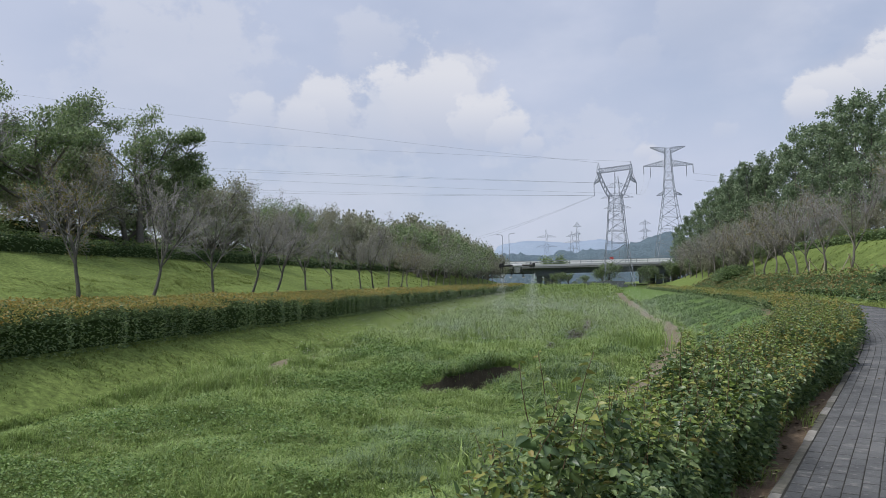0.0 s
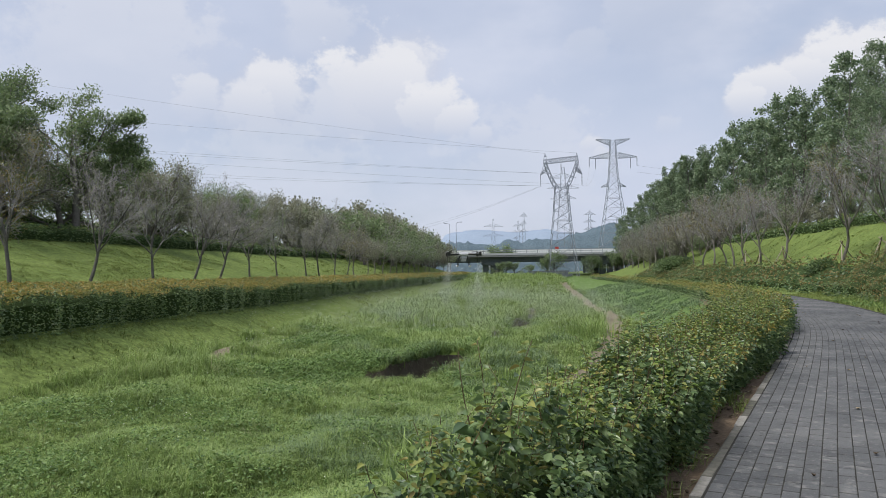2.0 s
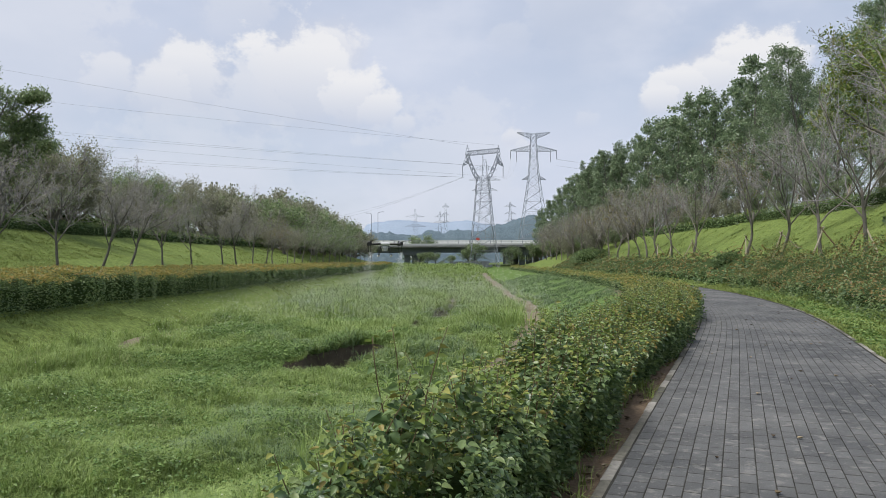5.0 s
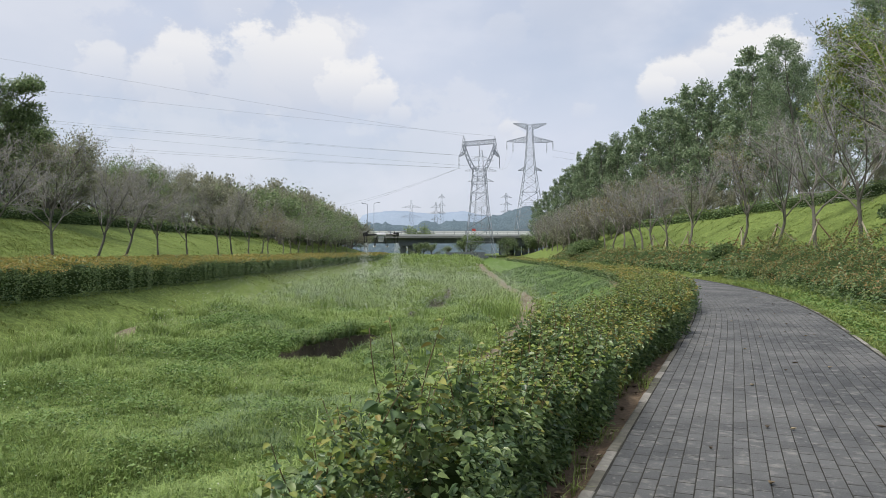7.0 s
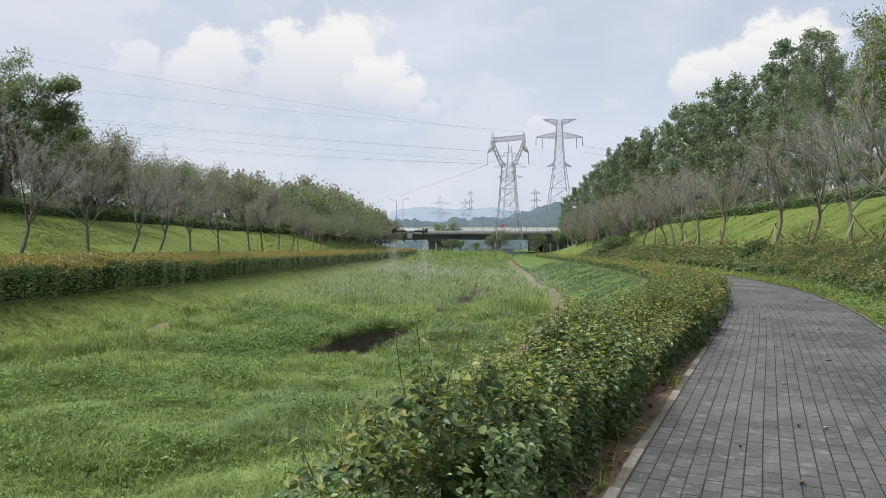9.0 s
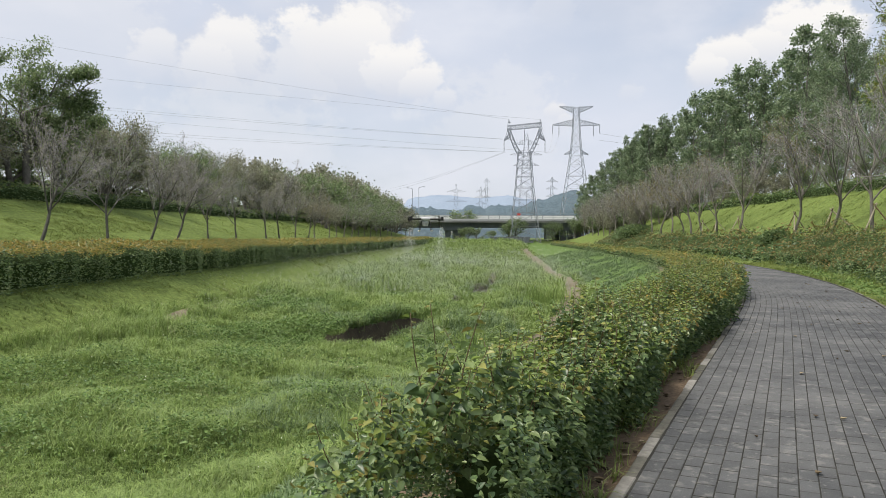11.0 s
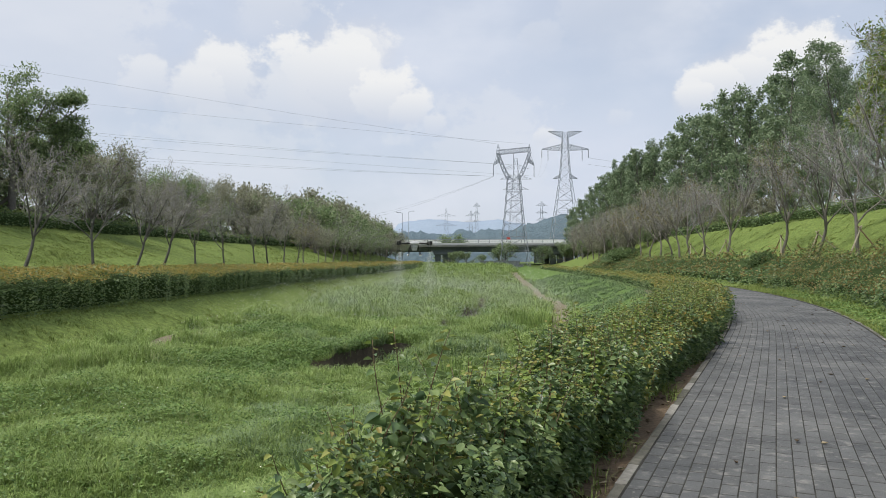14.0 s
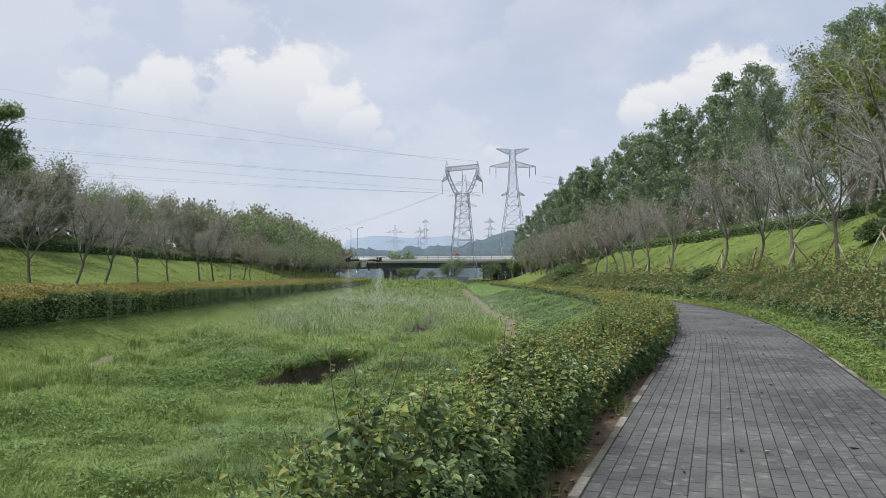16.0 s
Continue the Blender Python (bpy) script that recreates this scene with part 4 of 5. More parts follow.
def build_bridge():
    root = thing("highway_bridge", "grey concrete highway bridge crossing the end of the channel", "bridge", (2.5, 176, -0.8), kind="structure")
    z = 0.8

    def add(name, lo, hi, mat=M_CONC, label=""):
        s = Soup()
        s.box((lo[0] - 2.5, lo[1] - 176, lo[2] + z), (hi[0] - 2.5, hi[1] - 176, hi[2] + z))
        o = s.make(name, [mat], root)
        return tagged(o, label)

    add("deck_slab", (-120, 173.0, 4.75), (140, 190, 5.15))
    add("parapet", (-120, 172.9, 5.15), (140, 173.2, 5.6), M_PALE, "pale parapet along the near edge")
    add("parapet", (-120, 189.7, 5.15), (140, 190, 5.8))
    # Girders and piers carry the shade under the deck in their colour.
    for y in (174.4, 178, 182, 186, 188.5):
        add("girder", (-120, y, 3.65), (140, y + 0.9, 4.75), M_SHADE_STONE)
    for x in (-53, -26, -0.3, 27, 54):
        add("pier_cap", (x - 2.7, 174.2, 2.9), (x + 2.7, 189, 3.65), M_SHADE_STONE)
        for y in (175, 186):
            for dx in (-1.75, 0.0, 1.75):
                add("pier_column", (x + dx - 0.62, y, -2.5), (x + dx + 0.62, y + 1.4, 2.9), M_SHADE_STONE)
    for k, x in enumerate(np.arange(-60, 80, 2.5)):
        add("railing_post", (x, 173.0, 5.6), (x + 0.12, 173.12, 6.4), M_STEEL)
    add("handrail", (-120, 172.98, 6.36), (140, 173.14, 6.48), M_STEEL)
    add("handrail", (-120, 173.0, 5.95), (140, 173.12, 6.03), M_STEEL)


build_bridge()
viaduct = thing("far_viaduct", "pale parallel road viaduct behind the bridge", "bridge", (0, 216, -0.5), kind="structure")
s2 = Soup()
s2.box((-150, -4, 6.6), (160, 6, 7.3))
s2.make("deck_slab", [M_CONC], viaduct)
s2 = Soup()
s2.box((-150, -4.3, 6.7), (160, -4.0, 7.9))
s2.make("parapet", [M_WHITE], viaduct)
for vx in range(-130, 160, 26):
    s2 = Soup()
    s2.box((vx, -2, -1), (vx + 1.6, 4, 6.6))
    s2.make("pier_column", [M_SHADE_STONE], viaduct)


def lattice(s, levels, r, faces=4):
    """Legs and crossed braces of a tapering square mast; levels: (z, half width x, half width y)."""
    for (z0, ax, ay), (z1, bx, by) in zip(levels, levels[1:]):
        lo = [(-ax, -ay, z0), (ax, -ay, z0), (ax, ay, z0), (-ax, ay, z0)]
        hi = [(-bx, -by, z1), (bx, -by, z1), (bx, by, z1), (-bx, by, z1)]
        for i in range(4):
            j = (i + 1) % 4
            s.beam(lo[i], hi[j], r * 0.6)
            s.beam(lo[j], hi[i], r * 0.6)
            s.beam(hi[i], hi[j], r * 0.6)


def legs(root, levels, r):
    for sx, sy in ((-1, -1), (1, -1), (1, 1), (-1, 1)):
        s = Soup()
        for (z0, ax, ay), (z1, bx, by) in zip(levels, levels[1:]):
            s.beam((sx * ax, sy * ay, z0), (sx * bx, sy * by, z1), r)
        s.make("leg", [M_STEEL], root)


def truss(root, name, a, b, h0, h1, n, r, deep=0.9):
    """A tapering lattice arm from a to b, in the plane of the line and z."""
    s = Soup()
    a, b = np.array(a, float), np.array(b, float)
    for dy in (-deep, deep):
        off = np.array((0, dy, 0))
        for i in range(n):
            p, q = a + (b - a) * i / n, a + (b - a) * (i + 1) / n
            hp, hq = h0 + (h1 - h0) * i / n, h0 + (h1 - h0) * (i + 1) / n
            o0, o1 = off * (1 - 0.9 * i / n if h1 < h0 * 0.6 else 1), off * (1 - 0.9 * (i + 1) / n if h1 < h0 * 0.6 else 1)
            up = np.array((0, 0, 1))
            s.beam(p + o0, q + o1, r)
            s.beam(p + o0 + up * hp, q + o1 + up * hq, r)
            s.beam(p + o0, q + o1 + up * hq, r * 0.7)
            s.beam(p + o0 + up * hp, q + o1, r * 0.7)
            s.beam(q + o1, q + o1 + up * hq, r * 0.7)
            s.beam(q - o1, q + o1, r * 0.7)
    return s.make(name, [M_STEEL], root)


def insulator(root, top, length):
    s = Soup()
    s.beam(top, (top[0], top[1], top[2] - length), 0.09, 6)
    for k in range(6):
        z = top[2] - length * (0.15 + 0.13 * k)
        s.beam((top[0], top[1], z), (top[0], top[1], z - 0.12), 0.2, 8)
    s.make("insulator", [M_WIRE], root)


def build_cathead():
    """The pylon with a portal head."""
    root = thing("portal_pylon", "grey lattice transmission pylon with a portal-shaped head", "pylon", (15.1, 165, 0.82))
    root.scale = (0.589, 0.589, 0.589)
    r = 0.125
    body = [(-4.0, 6.0, 6.0), (0.5, 5.4, 5.4), (5, 4.9, 4.9), (10, 4.35, 4.35), (15, 3.8, 3.8), (19.5, 3.3, 3.3), (23.5, 3.0, 3.0), (27, 2.75, 2.75), (30, 2.55, 2.55), (32.5, 2.35, 2.35)]
    legs(root, body, r)
    s = Soup()
    lattice(s, body, r)
    s.make("bracing", [M_STEEL], root)
    for sx in (-1, 1):
        arm = Soup()
        n = 6
        for i in range(n):
            a0, a1 = i / n, (i + 1) / n
            p = [np.array((sx * (1.0 + 4.6 * a ** 0.7), 0, 32.5 + 9.6 * a)) for a in (a0, a1)]
            q = [np.array((sx * (2.0 + 4.6 * a ** 0.7), 0, 31.5 + 10.4 * a)) for a in (a0, a1)]
            for dy in (-0.9, 0.9):
                o = np.array((0, dy, 0))
                arm.beam(p[0] + o, p[1] + o, r * 0.9)
                arm.beam(q[0] + o, q[1] + o, r * 0.9)
                arm.beam(p[0] + o, q[1] + o, r * 0.6)
                arm.beam(q[0] + o, p[1] + o, r * 0.6)
                arm.beam(p[1] - o, p[1] + o, r * 0.6)
        arm.make("portal_limb", [M_STEEL], root)
        truss(root, "side_arm", (sx * 5.2, 0, 38.6), (sx * 7.8, 0, 37.0), 2.4, 0.3, 4, r * 0.7)
        s = Soup()
        for a, b in (((sx * 5.2, 0, 42), (sx * 5.9, 0, 45.2)), ((sx * 6.6, 0, 42), (sx * 5.9, 0, 45.2)), ((sx * 5.2, 0, 44), (sx * 6.4, 0, 44)), ((sx * 6.0, 0, 42), (sx * 7.8, 0, 37.2))):
            s.beam(a, b, r * 0.8)
        s.make("earth_wire_peak", [M_STEEL], root)
        insulator(root, (sx * 7.7, 0, 37.0), 4.0)
    truss(root, "head_beam", (-6.2, 0, 41.2), (6.2, 0, 42.4), 1.6, 1.6, 9, r * 0.8)
    insulator(root, (0, 0, 41.8), 4.5)
    return root


def build_tee():
    """The taller pylon with spread upper arms."""
    root = thing("suspension_pylon", "tall grey lattice transmission pylon with wide cross-arms", "pylon", (45.9, 286, 0.3))
    r = 0.105
    body = [(-1.5, 6.9, 6.9), (5, 6.0, 6.0), (10, 5.3, 5.3), (15, 4.6, 4.6), (20, 3.9, 3.9), (24.5, 3.25, 3.25), (28.5, 2.7, 2.7), (32, 2.25, 2.25), (35.5, 1.85, 1.85), (38.5, 1.6, 1.6),
            (41.5, 1.4, 1.4), (44.5, 1.25, 1.25), (47.5, 1.1, 1.1), (50.5, 1.0, 1.0)]
    legs(root, body, r)
    s = Soup()
    lattice(s, body, r)
    s.make("bracing", [M_STEEL], root)
    for sx in (-1, 1):
        truss(root, "upper_arm", (sx * 1.0, 0, 48.6), (sx * 6.4, 0, 50.9), 2.2, 0.2, 6, r * 0.7)
        truss(root, "lower_arm", (sx * 1.3, 0, 43.6), (sx * 9.0, 0, 43.9), 2.4, 0.25, 7, r * 0.7)
        truss(root, "bottom_arm", (sx * 1.8, 0, 33.0), (sx * 4.6, 0, 32.6), 1.4, 0.25, 3, r * 0.7)
        insulator(root, (sx * 6.6, 0, 43.9), 4.2)
        insulator(root, (sx * 9.0, 0, 43.9), 3.2)
    return root


build_cathead()
build_tee()


def build_mast(name, label, x, y, h, w, arms):
    root = thing(name, label, "pylon", (x, y, 0), "far pylons")
    levels = [(h * k / 8, w * (1 - 0.85 * k / 8), w * (1 - 0.85 * k / 8)) for k in range(9)]
    r = 0.05 + y / 16000
    legs(root, levels, r)
    s = Soup()
    lattice(s, levels, r)
    s.make("bracing", [M_STEEL], root)
    for z, span in arms:
        for sx in (-1, 1):
            truss(root, "cross_arm", (sx * 0.6, 0, h * z), (sx * span, 0, h * z), h * 0.05, 0.2, 4, r * 0.7, 0.5)


FAR = "small distant lattice pylon above the far trees"
build_mast("far_pylon", FAR, 44.0, 470, 66, 6, ((0.90, 8), (0.80, 10), (0.70, 8)))
build_mast("far_pylon", FAR, -0.5, 640, 46, 3.6, ((0.86, 8), (0.68, 9)))
build_mast("far_pylon", FAR, 22.8, 700, 48, 3.2, ((0.9, 5), (0.78, 6), (0.66, 5)))
build_mast("far_pylon", FAR, 32.2, 800, 64, 3.2, ((0.93, 4), (0.8, 4), (0.67, 4)))
build_mast("far_pylon", FAR, 97.3, 760, 62, 3.6, ((0.92, 6), (0.8, 6), (0.68, 6)))


def build_lamp(x, y, h, arm):
    root = thing("street_lamp", "slender pale street lamp post on the highway", "street lamp", (x, y, 5.4), "highway lamps")
    s = Soup()
    s.tube([(0, 0, 0), (0, 0, h * 0.5), (0, 0, h)], (0.10, 0.08, 0.06), 8)
    s.make("post", [M_STEEL], root)
    s = Soup()
    s.tube([(0, 0, h), (arm * 0.5, 0, h + 0.25), (arm, 0, h + 0.3)], (0.07, 0.06, 0.05), 6)
    bracket = s.make("arm", [M_STEEL], root)
    s = Soup()
    s.box((min(arm, arm * 1.5), -0.15, h + 0.22), (max(arm, arm * 1.5), 0.15, h + 0.38))
    s.make("lamp_head", [M_STEEL], bracket)


for lxp, lyp, lh, la in ((-11.6, 195, 8.5, -1.0), (-9.9, 195, 8.8, 1.0), (40.5, 230, 12, 1.2), (37.6, 230, 12, -1.2), (24.5, 260, 12, 1.2), (-58, 195, 12, 1.2), (80, 230, 12, 1.2)):
    build_lamp(lxp, lyp, lh, la)


def build_wire(a, b, sag, r=0.05):
    n = 28
    pts = [np.array(a) + (np.array(b) - np.array(a)) * i / n - np.array((0, 0, sag * 4 * (i / n) * (1 - i / n))) for i in range(n + 1)]
    s = Soup()
    s.tube(pts, [r * 0.65] * (n + 1), 4)
    tagged(s.make("power_line", [M_WIRE]), "thin dark overhead power line strung between pylons", "power line", "power lines", "thing")


HEADS = ((-5.9, 45.2), (5.9, 45.2), (0.0, 37.3), (0.3, 37.3), (-7.7, 33.0), (-7.5, 33.0), (7.7, 33.0))
ENDS = ((-82.5, 153.8, 41.4), (-82.5, 163.0, 37.4), (-82.5, 168.0, 31.7), (-82.5, 167.5, 31.0), (-75.0, 175.0, 26.9), (-75.0, 175.0, 26.2), (-82.5, 169.0, 29.5))


def past(a, b, k):
    """The point k times as far from a as b is."""
    return tuple(p + (q - p) * k for p, q in zip(a, b))


for (hx, hz), end in zip(HEADS, ENDS):
    head = (15.1 + hx * 0.589, 165, 0.82 + hz * 0.589)
    build_wire(head, past(head, end, 1.6), 0.8, 0.026)
for k in (0, 1):
    head = (15.1 - 7.7 * 0.589 + k * 0.3, 165, 0.82 + 33.0 * 0.589)
    build_wire(head, past(head, (-38.3, 280, 23.4 - k * 1.2), 2.2), 6.5, 0.03)
    build_wire((45.9 + 9.0, 286, 41.0 - k * 2.5), past((45.9 + 9.0, 286, 41.0 - k * 2.5), (93.7, 290, 38.6 - k * 2.0), 2.5), 2.0, 0.045)
    build_wire((15.1 + 7.7 * 0.589, 165, 0.82 + 33.0 * 0.589), (45.9 - 9.0 + k * 2.4, 286, 40.8), 2.5, 0.03)


# ---- flying machine over the valley ----
def build_drone(place, turn):
    root = new("spraying_drone")
    root.matrix_basis = Matrix.Translation(place) @ Matrix.Rotation(turn, 4, "Z")
    tagged(root, "black and white four-armed crop-spraying drone hovering over the grass", "drone", kind="thing")
    s = Soup()
    ring = [(-0.42, -0.24), (-0.24, -0.34), (0.24, -0.34), (0.42, -0.24), (0.42, 0.24), (0.24, 0.34), (-0.24, 0.34), (-0.42, 0.24)]
    v = [(x * k, y * k, z) for k, z in ((0.9, 0.0), (1.0, 0.06), (0.95, 0.14), (0.6, 0.22)) for x, y in ring]
    f = [[j * 8 + i, j * 8 + (i + 1) % 8, (j + 1) * 8 + (i + 1) % 8, (j + 1) * 8 + i] for j in range(3) for i in range(8)] + [list(range(8))[::-1], list(range(24, 32))]
    s.add(v, f)
    tagged(s.make("shell", [M_GREY], root), "pale grey upper shell")
    s = Soup()
    v = [(x * kx, y * ky, z) for kx, ky, z in ((0.55, 0.7, 0.0), (0.58, 0.75, -0.18), (0.45, 0.65, -0.3), (0.40, 0.6, -0.44)) for x, y in ring]
    s.add(v, [[j * 8 + i, (j + 1) * 8 + i, (j + 1) * 8 + (i + 1) % 8, j * 8 + (i + 1) % 8] for j in range(3) for i in range(8)] + [list(range(24, 32))[::-1]])
    tagged(s.make("spray_tank", [M_GREY], root), "translucent white liquid tank")
    for sx in (-1, 1):
        for sy in (-1, 1):
            tip = (sx * 1.12, sy * 0.78, 0.06)
            s = Soup()
            s.tube([(sx * 0.34, sy * 0.22, 0.08), (sx * 0.7, sy * 0.48, 0.07), tip], (0.07, 0.06, 0.055), 8)
            arm = s.make("arm", [M_BLACK], root)
            s = Soup()
            s.beam((tip[0], tip[1], -0.04), (tip[0], tip[1], 0.2), 0.11, 10)
            s.beam((tip[0], tip[1], 0.2), (tip[0], tip[1], 0.25), 0.05, 8)
            motor = s.make("motor", [M_BLACK], root)
            a = sx * 0.5 + sy * 0.9
            for k in (0, 1):
                s = Soup()
                w = np.array((math.cos(a + k * math.pi), math.sin(a + k * math.pi), 0))
                n = np.array((-w[1], w[0], 0))
                t0 = np.array((tip[0], tip[1], 0.235))
                pts = [(0.03, 0.035, 0), (0.25, 0.06, 0.02), (0.55, 0.045, 0.05), (0.78, 0.018, 0.09)]
                v = []
                for d, h, z in pts:
                    v += [t0 + w * d + n * h + (0, 0, z), t0 + w * d - n * h + (0, 0, z + 0.015), t0 + w * d - n * h + (0, 0, z + 0.005), t0 + w * d + n * h + (0, 0, z - 0.01)]
                f = [[j * 4 + i, j * 4 + (i + 1) % 4, (j + 1) * 4 + (i + 1) % 4, (j + 1) * 4 + i] for j in range(3) for i in range(4)] + [[0, 1, 2, 3], [15, 14, 13, 12]]
                s.add(v, f)
                s.make("propeller_blade", [M_BLACK], motor)
            s = Soup()
            s.beam((tip[0], tip[1], 0.0), (tip[0], tip[1], -0.42), 0.018, 6)
            s.beam((tip[0], tip[1], -0.42), (tip[0], tip[1], -0.5), 0.045, 8)
            s.make("spray_nozzle", [M_BLACK], arm)
    for sx in (-1, 1):
        for sy in (-1, 1):
            s = Soup()
            s.tube([(sx * 0.26, sy * 0.2, -0.05), (sx * 0.38, sy * 0.34, -0.45), (sx * 0.44, sy * 0.40, -0.78)], (0.028, 0.026, 0.024), 6)
            s.make("landing_strut", [M_BLACK], root)
        s = Soup()
        s.tube([(sx * 0.46, -0.62, -0.74), (sx * 0.45, -0.45, -0.80), (sx * 0.44, 0.0, -0.80), (sx * 0.45, 0.45, -0.80), (sx * 0.46, 0.62, -0.74)], (0.035,) * 5, 8)
        tagged(s.make("landing_skid", [M_WHITE], root), "white padded landing skid")


build_drone((-2.2, 54.0, 2.72), 0.15)


# ---- the paved walk ----
def build_walk():
    Y = np.concatenate([np.arange(-12, 60, 0.4), np.arange(60, 170, 3)])
    xl = path_left(Y)
    v = np.concatenate([np.stack([xl - 0.02, Y, np.full(len(Y), 0.0468)], 1), np.stack([xl + PATH_WIDTH, Y, np.full(len(Y), 0.0468)], 1),
                        np.stack([xl - 0.02, Y, np.full(len(Y), -0.3)], 1), np.stack([xl + PATH_WIDTH, Y, np.full(len(Y), -0.3)], 1)])
    n = len(Y)
    f = [[i, n + i, n + i + 1, i + 1] for i in range(n - 1)] + [[i, i + 1, 2 * n + i + 1, 2 * n + i] for i in range(n - 1)] + [[n + i, 3 * n + i, 3 * n + i + 1, n + i + 1] for i in range(n - 1)]
    walk_bed = tagged(mesh_object("pavement", v, f, M_JOINT), "grey block-paved walk curving beside the hedge", "pavement", kind="structure")
    # stations along the middle of the walk, a block's length apart
    fine = np.arange(-12, 62, 0.05)
    mid = path_left(fine) + PATH_WIDTH / 2
    run = np.concatenate([[0], np.cumsum(np.hypot(np.diff(mid), 0.05))])
    LONG, WIDE, GAP, THICK = 0.232, 0.115, 0.008, 0.05
    columns = 24
    rng = np.random.default_rng(77)
    bev = 0.003
    hx, hy = LONG / 2 - GAP, WIDE / 2 - GAP / 2
    base = np.array([(-hx, -hy, 0), (hx, -hy, 0), (hx, hy, 0), (-hx, hy, 0), (-hx, -hy, THICK - bev), (hx, -hy, THICK - bev), (hx, hy, THICK - bev), (-hx, hy, THICK - bev),
                     (-hx + bev, -hy + bev, THICK), (hx - bev, -hy + bev, THICK), (hx - bev, hy - bev, THICK), (-hx + bev, hy - bev, THICK)])
    faces = [[0, 1, 5, 4], [1, 2, 6, 5], [2, 3, 7, 6], [3, 0, 4, 7], [4, 5, 9, 8], [5, 6, 10, 9], [6, 7, 11, 10], [7, 4, 8, 11], [8, 9, 10, 11]]
    me = bpy.data.meshes.new("paving_block")
    me.from_pydata(base.tolist(), [], faces)
    me.materials.append(M_PAVER1)
    near = []
    for c in range(columns):
        off = (c - (columns - 1) / 2) * WIDE - 0.02
        s = (c % 2) * LONG / 2
        while s < run[-1] - 0.3:
            y = np.interp(s, run, fine)
            slope = (np.interp(y + 0.05, fine, mid) - np.interp(y - 0.05, fine, mid)) / 0.1
            d = np.array((slope, 1.0)) / math.hypot(slope, 1)
            n = np.array((d[1], -d[0]))
            p = np.array((np.interp(y, fine, mid), y)) + n * off
            near.append((p[0], p[1], math.atan2(d[1], d[0]), float(np.clip(rng.normal(0, 0.0012), -0.001, 0.003)), rng.normal(0, 0.012)))
            s += LONG
    order = sorted(near, key=lambda b: abs(b[1] - 5.6) + abs(b[0] - 3.0) * 0.6)
    for x, y, a, dz, dt in order[:300]:
        ob = new("paving_block", me)
        ob.parent = walk_bed
        ob.matrix_basis = Matrix.Translation((x, y, 0.0 + dz)) @ Matrix.Rotation(a + dt * 0.4, 4, "Z")
    rest = order[300:]
    vs, fs = [], []
    for i, (x, y, a, dz, dt) in enumerate(rest):
        c, s = math.cos(a + dt * 0.4), math.sin(a + dt * 0.4)
        vs.append(np.stack([base[:, 0] * c - base[:, 1] * s + x, base[:, 0] * s + base[:, 1] * c + y, base[:, 2] + dz], 1))
        fs.extend([[k + 12 * i for k in q] for q in faces])
    tagged(mesh_object("paving_blocks", np.vstack(vs), fs, M_PAVER, None, walk_bed), kind="stuff")
    # edging stones of the hedge side and of the verge
    kerb = bpy.data.meshes.new("kerb_stone")
    kx, ky, kz = 0.245, 0.046, 0.066
    kv = [(-kx, -ky, -0.1), (kx, -ky, -0.1), (kx, ky, -0.1), (-kx, ky, -0.1), (-kx, -ky, kz - 0.012), (kx, -ky, kz - 0.012), (kx, ky, kz - 0.012), (-kx, ky, kz - 0.012),
          (-kx + 0.01, -ky + 0.012, kz), (kx - 0.01, -ky + 0.012, kz), (kx - 0.01, ky - 0.012, kz), (-kx + 0.01, ky - 0.012, kz)]
    kerb.from_pydata(kv, [], faces)
    kerb.materials.append(M_KERB)
    root = tagged(new("kerb"), "weathered pale concrete edging stones along the walk", "kerb", kind="structure")
    for side, low in ((-0.06, 0.0), (PATH_WIDTH + 0.06, -0.02)):
        y = -6.0
        while y < 48:
            slope = float(path_left(y + 0.1) - path_left(y - 0.1)) / 0.2
            k = math.hypot(slope, 1)
            if not (side > 1 and rng.uniform() < 0.12):
                o = new("kerb_stone", kerb)
                o.parent = root
                o.matrix_basis = Matrix.Translation((float(path_left(y)) + side, y, low + rng.normal(-0.02, 0.008))) @ Matrix.Rotation(math.atan2(1, slope) + rng.normal(0, 0.012), 4, "Z")
            y += 0.5 / k


build_walk()


# ---- grass ----
def blade_arrays(rng, x, y, z, length, width, lean):
    """Bent blades of two joints: one quad and one triangle each."""
    n = len(x)
    a = rng.uniform(0, 2 * np.pi, n)
    d = np.stack([np.cos(a), np.sin(a), np.zeros(n)], 1)
    s = np.stack([-d[:, 1], d[:, 0], np.zeros(n)], 1)
    up = np.array((0, 0, 1.0))
    p = np.stack([x, y, z], 1)
    L, W, k = length[:, None], width[:, None], lean[:, None]
    m = p + up * L * 0.6 + d * L * k * 0.35
    t = p + up * L * (1.0 - 0.35 * k) + d * L * k
    v = np.stack([p - s * W * 0.5, p + s * W * 0.5, m + s * W * 0.42, m - s * W * 0.42, t], 1).reshape(-1, 3)
    b = np.arange(n)[:, None] * 5
    q = (b + np.array([[0, 1, 2, 3]])).tolist()
    r = (b + np.array([[3, 2, 4]])).tolist()
    return v, q + r


